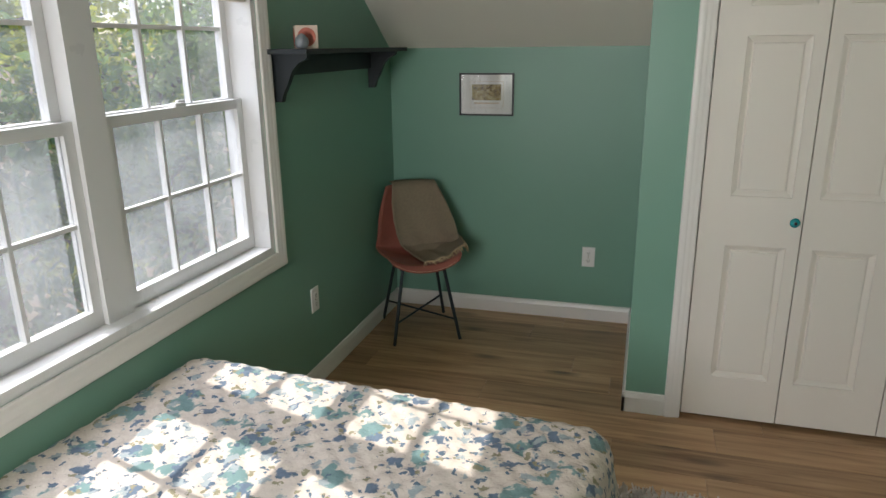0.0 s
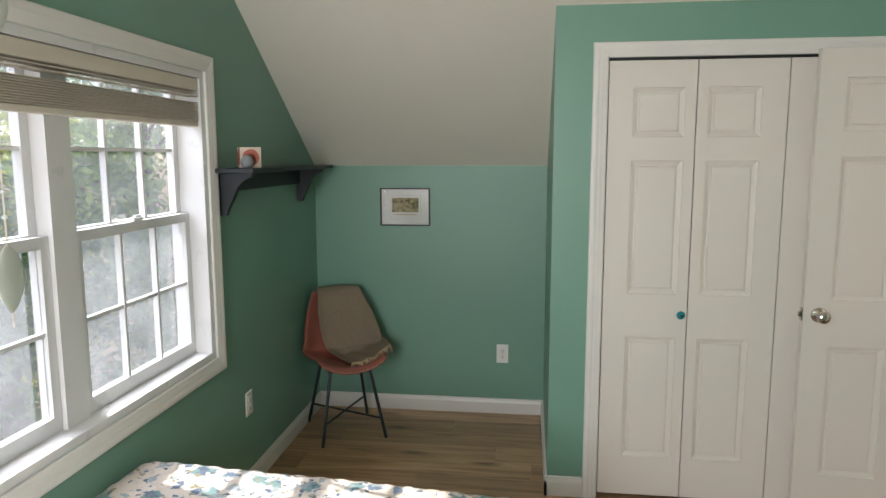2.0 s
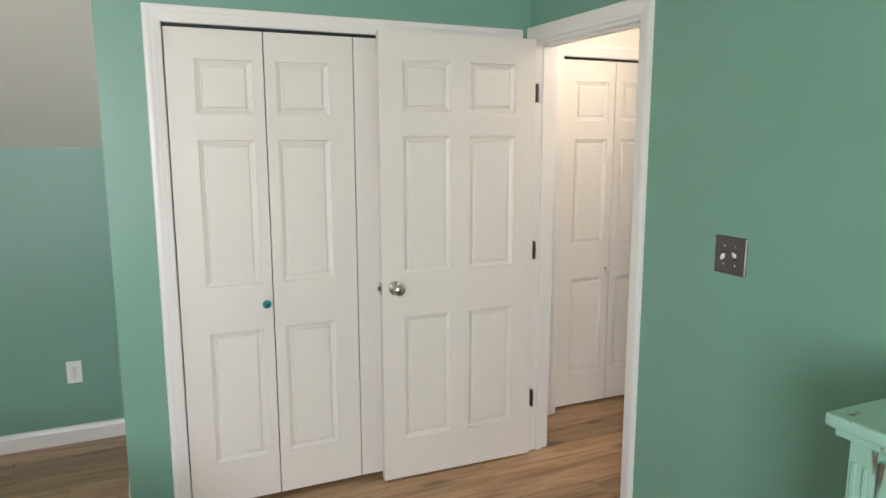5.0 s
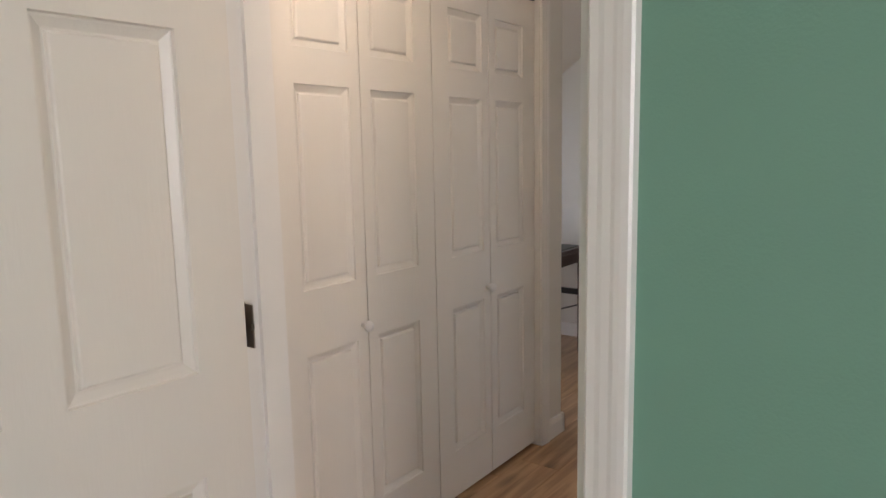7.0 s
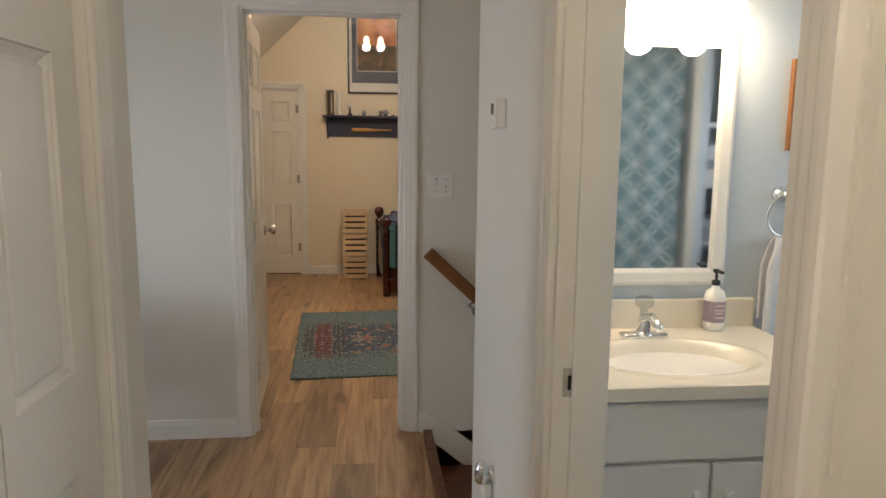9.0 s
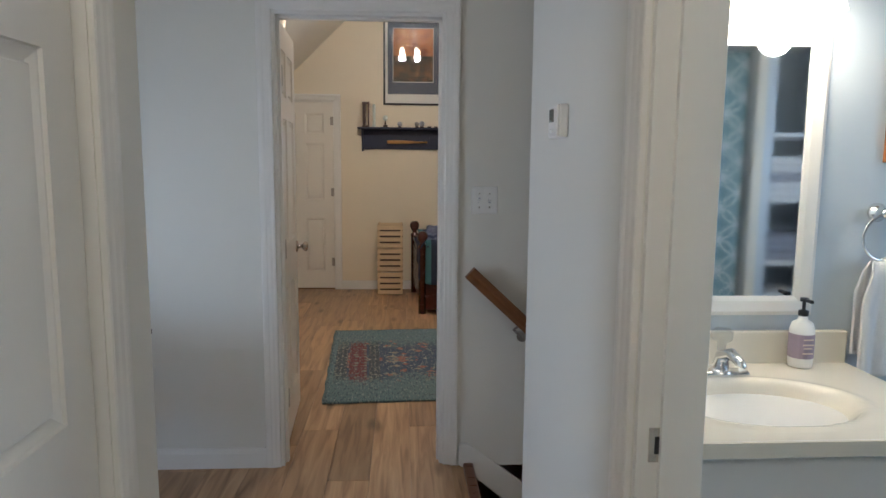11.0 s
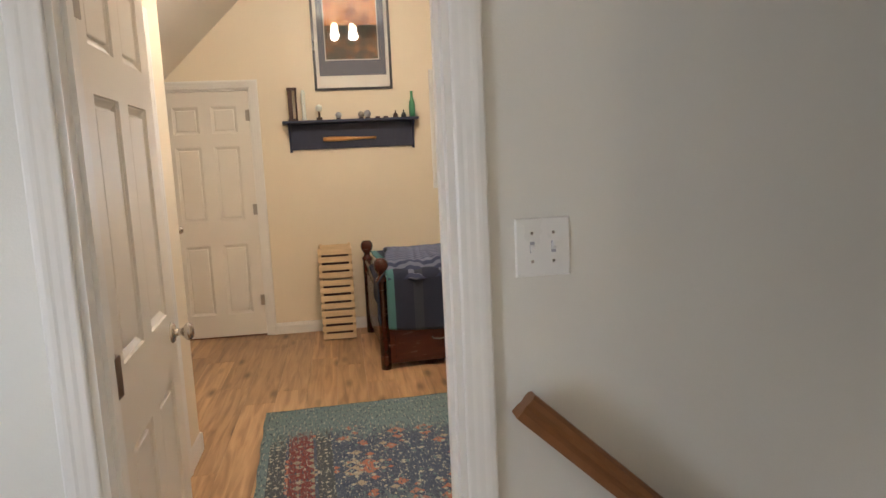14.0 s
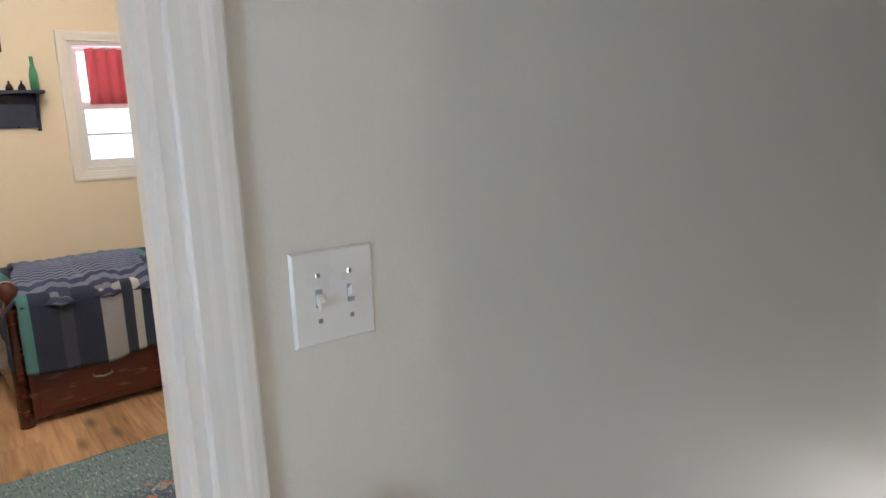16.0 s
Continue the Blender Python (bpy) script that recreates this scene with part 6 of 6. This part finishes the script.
thicken(part("cloth", patch(qpoint, 70, 90), M_STRIPE, qb, "navy striped cloth", True), 0.012, 1)


def corner_point(a, b):
    # the corner of the quilt falling in a point over the foot board
    drop = (0.34 * (1 - a) ** 0.8 + 0.02) * b
    return Vector((6.852 + 0.40 * a + 0.012 * math.sin(b * 5 + a * 4), -0.422 + 0.052 * min(1, b * 5) + 0.008 * math.sin(a * 14) * b, 0.676 - drop))


thicken(part("corner_fold", patch(corner_point, 24, 24), M_STRIPE, qb, "striped corner of the quilt hanging down", True), 0.010, 1)
bk = thing("folded_blanket", (7.2, -0.7, 0.70), "folded blue patterned blanket on the bed", "blanket")


def bpoint(a, b):
    y = -0.44 - 0.62 * b - 0.08 * a + 0.012 * math.sin(a * 9)
    z = 0.715 + 0.014 * noise.noise((a * 4, b * 4, 7)) + 0.045 * math.sin(math.pi * min(1, a * 1.1)) + 0.004 * math.sin(b * 60 + 6 * noise.noise((a * 3, b * 3, 1)))
    z -= 0.10 * max(0, 0.10 - a) / 0.10
    return Vector((6.838 + 0.80 * a + 0.012 * math.sin(b * 17), y, z))


thicken(part("cloth", patch(bpoint, 48, 60), M_DOTS, bk, "blue patterned cloth", True), 0.028, 0)

TURN = pose(6.84, -0.397, 0, 0, 0, 3.0) @ Matrix.Translation((-6.905, 0.405, 0))
for ob in (bb, qb, bk):
    ob.matrix_basis = TURN @ ob.matrix_basis

sh = thing("display_shelf", (7.97, -0.28, 1.5), "navy beadboard wall shelf with pegs", "shelf")
part("ledge", box(7.885, 8.029, -0.848, 0.296, 1.752, 1.772, bev=0.004), M_NAVY, sh)
part("back_board", boxes((8.014, 8.029, -0.795, 0.235, 1.545, 1.752)), M_NAVY, sh)
for k in range(14):
    y = -0.795 + k * 0.0735
    part("bead_board", boxes((8.010, 8.014, y + 0.003, y + 0.0705, 1.56, 1.745)), M_NAVY, sh)
for y in (-0.812, 0.235):
    pts = [(8.029, 1.752), (7.90, 1.752), (7.91, 1.735), (7.955, 1.70), (7.985, 1.65), (8.0, 1.60), (8.005, 1.525), (8.029, 1.525)]
    part("bracket", sweep([[(a, y + q, b) for a, b in pts] for q in (0, 0.02)]), M_NAVY, sh)
for k in range(5):
    part("peg", tube([(8.012, -0.68 + k * 0.2, 1.552), (7.98, -0.68 + k * 0.2, 1.552), (7.972, -0.68 + k * 0.2, 1.56)], 0.006, 8), M_NAVY, sh)
bat = thing("baseball_bat", (7.99, -0.25, 1.62), "small amber wooden bat hung on the navy shelf", "bat")
part("bat", lathe([(0.0, -0.03), (0.014, -0.028), (0.019, -0.055), (0.020, -0.14), (0.016, -0.26), (0.009, -0.36), (0.008, -0.46), (0.013, -0.475), (0, -0.482)], (7.985, 0.0, 1.622), 'y', 16), M_AMBER, bat, smooth=True)
hg = thing("hourglass", (7.95, 0.2, 1.772), "dark wooden hourglass standing on the shelf", "hourglass")
part("base", box(7.91, 7.99, 0.165, 0.245, 1.772, 1.79, bev=0.004), M_WALNUT, hg)
part("cap", box(7.91, 7.99, 0.165, 0.245, 2.01, 2.03, bev=0.004), M_WALNUT, hg)
part("column", box(7.93, 7.97, 0.205, 0.24, 1.79, 2.01, bev=0.004), M_WALNUT, hg)
part("column", tube([(7.95, 0.175, 1.79), (7.95, 0.175, 2.01)], 0.008, 8), M_WALNUT, hg)
vz = solo("glass_tube", lathe(((0.022, 0), (0.022, 0.02), (0.016, 0.03), (0.016, 0.20), (0.02, 0.21), (0.012, 0.235), (0, 0.24)), (7.95, 0.115, 1.772), 'z', 16), M_SHELL, "pale glass thermometer tube on the shelf", "ornament", smooth=True)
tp_ = thing("trophy", (7.95, -0.02, 1.772), "small glass globe on a dark stand", "ornament")
part("stand", lathe(((0.026, 0), (0.026, 0.02), (0.01, 0.028), (0.007, 0.07), (0, 0.071)), (7.95, -0.01, 1.772), 'z', 16), M_WALNUT, tp_)
part("globe", lathe([(0.028 * math.sin(math.pi * k / 10), 0.068 + 0.028 * (1 - math.cos(math.pi * k / 10))) for k in range(11)], (7.95, -0.01, 1.772), 'z', 16), M_SHELL, tp_, smooth=True)
for y, r, mm, lb in ((-0.17, 0.026, M_SHADE, "grey ball on a small base"), (-0.36, 0.026, M_BRONZE, "bronze ball ornament"), (-0.415, 0.030, M_SHADE, "grey ball ornament")):
    o_ = thing("ball_ornament", (7.95, y, 1.772), lb + " on the shelf", "ornament")
    part("base", lathe(((r * 0.8, 0), (r * 0.7, 0.012), (0, 0.013)), (7.95, y, 1.772), 'z', 14), M_WALNUT, o_)
    part("ball", lathe([(r * math.sin(math.pi * k / 10), 0.008 + r * (1 - math.cos(math.pi * k / 10))) for k in range(11)], (7.95, y, 1.772), 'z', 16), mm, o_, smooth=True)
for y, hgt, mm, lb in ((-0.655, 0.06, M_WALNUT, "small dark bottle on the shelf"), (-0.725, 0.062, M_BLACKFRAME, "small dark bell on the shelf")):
    solo("bell_ornament", lathe(((0.024, 0), (0.022, 0.02), (0.014, 0.035), (0.006, 0.042), (0.006, hgt - 0.004), (0, hgt)), (7.95, y, 1.772), 'z', 14), mm, lb, "ornament", smooth=True)
solo("green_bottle", lathe(((0.0, 0), (0.026, 0.002), (0.027, 0.09), (0.022, 0.12), (0.012, 0.15), (0.011, 0.19), (0.013, 0.195), (0.012, 0.205), (0, 0.206)), (7.95, -0.80, 1.772), 'z', 16), M_GREENGLASS, "green glass bottle at the end of the shelf", "bottle", smooth=True)
for y in (-0.50, -0.57):
    solo("small_coin_box", box(7.93, 7.965, y - 0.02, y + 0.02, 1.772, 1.786, bev=0.003), M_WALNUT, "small dark wooden box on the shelf", "box")

SHELF_SET = pose(0, -0.286, -0.037) @ Matrix.Diagonal((1, 0.942, 1, 1)) @ Matrix.Translation((0, 0.276, 0))
for ob in list(bpy.data.objects):
    if ob.parent is None and ob.name.split(".")[0] in ("display_shelf", "baseball_bat", "hourglass", "glass_tube", "trophy", "ball_ornament", "bell_ornament", "green_bottle", "small_coin_box"):
        ob.matrix_basis = SHELF_SET @ ob.matrix_basis

pb = picture("framed_poster", 'x', 8.03, -1, -0.638, -0.014, 1.970, 2.895, 0.02, M_BLACKFRAME,
             (("mat", (0.02,) * 4, M_PAPER), ("slate_mat", (0.045, 0.045, 0.115, 0.03), M_MATBLUE), ("inner_line", (0.098, 0.098, 0.235, 0.135), M_PAPER), ("sky_print", (0.104, 0.104, 0.242, 0.142), M_ARTHIGH), ("land_print", (0.104, 0.104, 0.242, 0.42), M_ARTLOW)),
             "landscape poster with a slate mat in a black frame")
cu = thing("window_curtain", (8.0, -1.4, 1.6), "red half curtain hanging in the window", "curtain")
thicken(part("cloth", patch(lambda a, b: Vector((8.045 + 0.008 * math.sin(a * 46), -1.63 + 0.53 * a, 1.65 + 0.36 * b)), 60, 4), M_REDCURTAIN, cu, "red cotton cloth", True), 0.002)
part("rod", tube([(8.045, -1.64, 2.01), (8.045, -1.00, 2.01)], 0.005, 8), M_PLASTIC, cu)

# shaggy rug beside the bed
shag = thing("shag_rug", (-1.4, -1.4, 0), "thick cream shag rug on the bedroom floor", "rug")
part("backing", box(-1.93, -0.86, -2.2, -0.62, 0.0005, 0.012, bev=0.004), M_TOWEL, shag)
rs = np.random.default_rng(5)
nt_ = 22000
px, py = rs.uniform(-1.945, -0.845, nt_), -0.605 - 1.6 * rs.uniform(0, 1, nt_)
ang, ln, lean = rs.uniform(0, 6.283, nt_), rs.uniform(0.022, 0.040, nt_), rs.uniform(0.2, 1.0, nt_)
wx, wy = 0.0042 * np.cos(ang + 1.57), 0.0042 * np.sin(ang + 1.57)
tx, ty = px + ln * lean * np.cos(ang) * 0.7, py + ln * lean * np.sin(ang) * 0.7
z0, z1 = np.full(nt_, 0.008), 0.010 + ln * (1.1 - 0.5 * lean)
verts = np.stack([np.stack([px - wx, py - wy, z0], 1), np.stack([px + wx, py + wy, z0], 1), np.stack([tx + wx * 0.8, ty + wy * 0.8, z1], 1), np.stack([tx - wx * 0.8, ty - wy * 0.8, z1], 1)], 1).reshape(-1, 3)
me = bpy.data.meshes.new("tuft")
me.from_pydata(verts.tolist(), [], np.arange(4 * nt_).reshape(-1, 4).tolist())
me.materials.append(mat("cream_wool", (0.62, 0.56, 0.50), 0.95, var=0.15, scale=50))
tf = new("tuft", me)
tf.parent, tf.matrix_parent_inverse = shag, AT[shag].inverted()
tf["kind"] = "stuff"

# ---- floor planks ----
PLANK = {}


def plank(x0, x1, y0, y1, floor_ob):
    key = (round(x1 - x0, 3), round(y1 - y0, 3))
    if key not in PLANK:
        a, b, e = key[0], key[1], 0.0016
        bm = sweep([[(i, j, -0.0118), (a - i, j, -0.0118), (a - i, b - j, -0.0118), (i, b - j, -0.0118)] for i, j in ((0.0004, 0.0004),)] + [[(0.0004, 0.0004, -e), (a - 0.0004, 0.0004, -e), (a - 0.0004, b - 0.0004, -e), (0.0004, b - 0.0004, -e)], [(e, e, 0), (a - e, e, 0), (a - e, b - e, 0), (e, b - e, 0)]])
        me = bpy.data.meshes.new("plank")
        bmesh.ops.recalc_face_normals(bm, faces=bm.faces)
        bm.to_mesh(me)
        bm.free()
        me.materials.append(M_FLOOR)
        PLANK[key] = me
    ob = new("plank", PLANK[key])
    ob.location = (x0, y0, 0)
    ob.parent = floor_ob


FLOOR = bpy.data.objects["floor"]
rng = random.Random(7)
for row in range(30):
    y0 = -3.6 + row * 0.186
    y1 = y0 + 0.186
    x = -3.29 - rng.uniform(0, 1.1)
    while x < 8.03:
        a, b = x, x + 1.215
        x = b
        a, b = max(a, -3.29), min(b, 8.05)
        if b - a < 0.03:
            continue
        ya, yb = y0, min(y1, 1.64)
        spans = [(a, b)]
        if (ya + yb) / 2 < -0.52:
            spans = [(max(a, lo), min(b, hi)) for lo, hi in ((-3.29, 0.115), (3.76, 8.05))]
            if (ya + yb) / 2 > -0.92 and (ya + yb) / 2 < -0.66:
                spans.append((max(a, 0.115), min(b, 0.93)))
            if (ya + yb) / 2 > -0.65:
                spans.append((max(a, 0.115), min(b, 2.75)))
        if (ya + yb) / 2 > 1.03:
            spans = [(max(a, lo), min(b, hi)) for lo, hi in ((2.1, 3.72), (5.7, 8.05))]
        for a2, b2 in spans:
            if b2 - a2 > 0.02:
                plank(a2, b2, ya, yb, FLOOR)
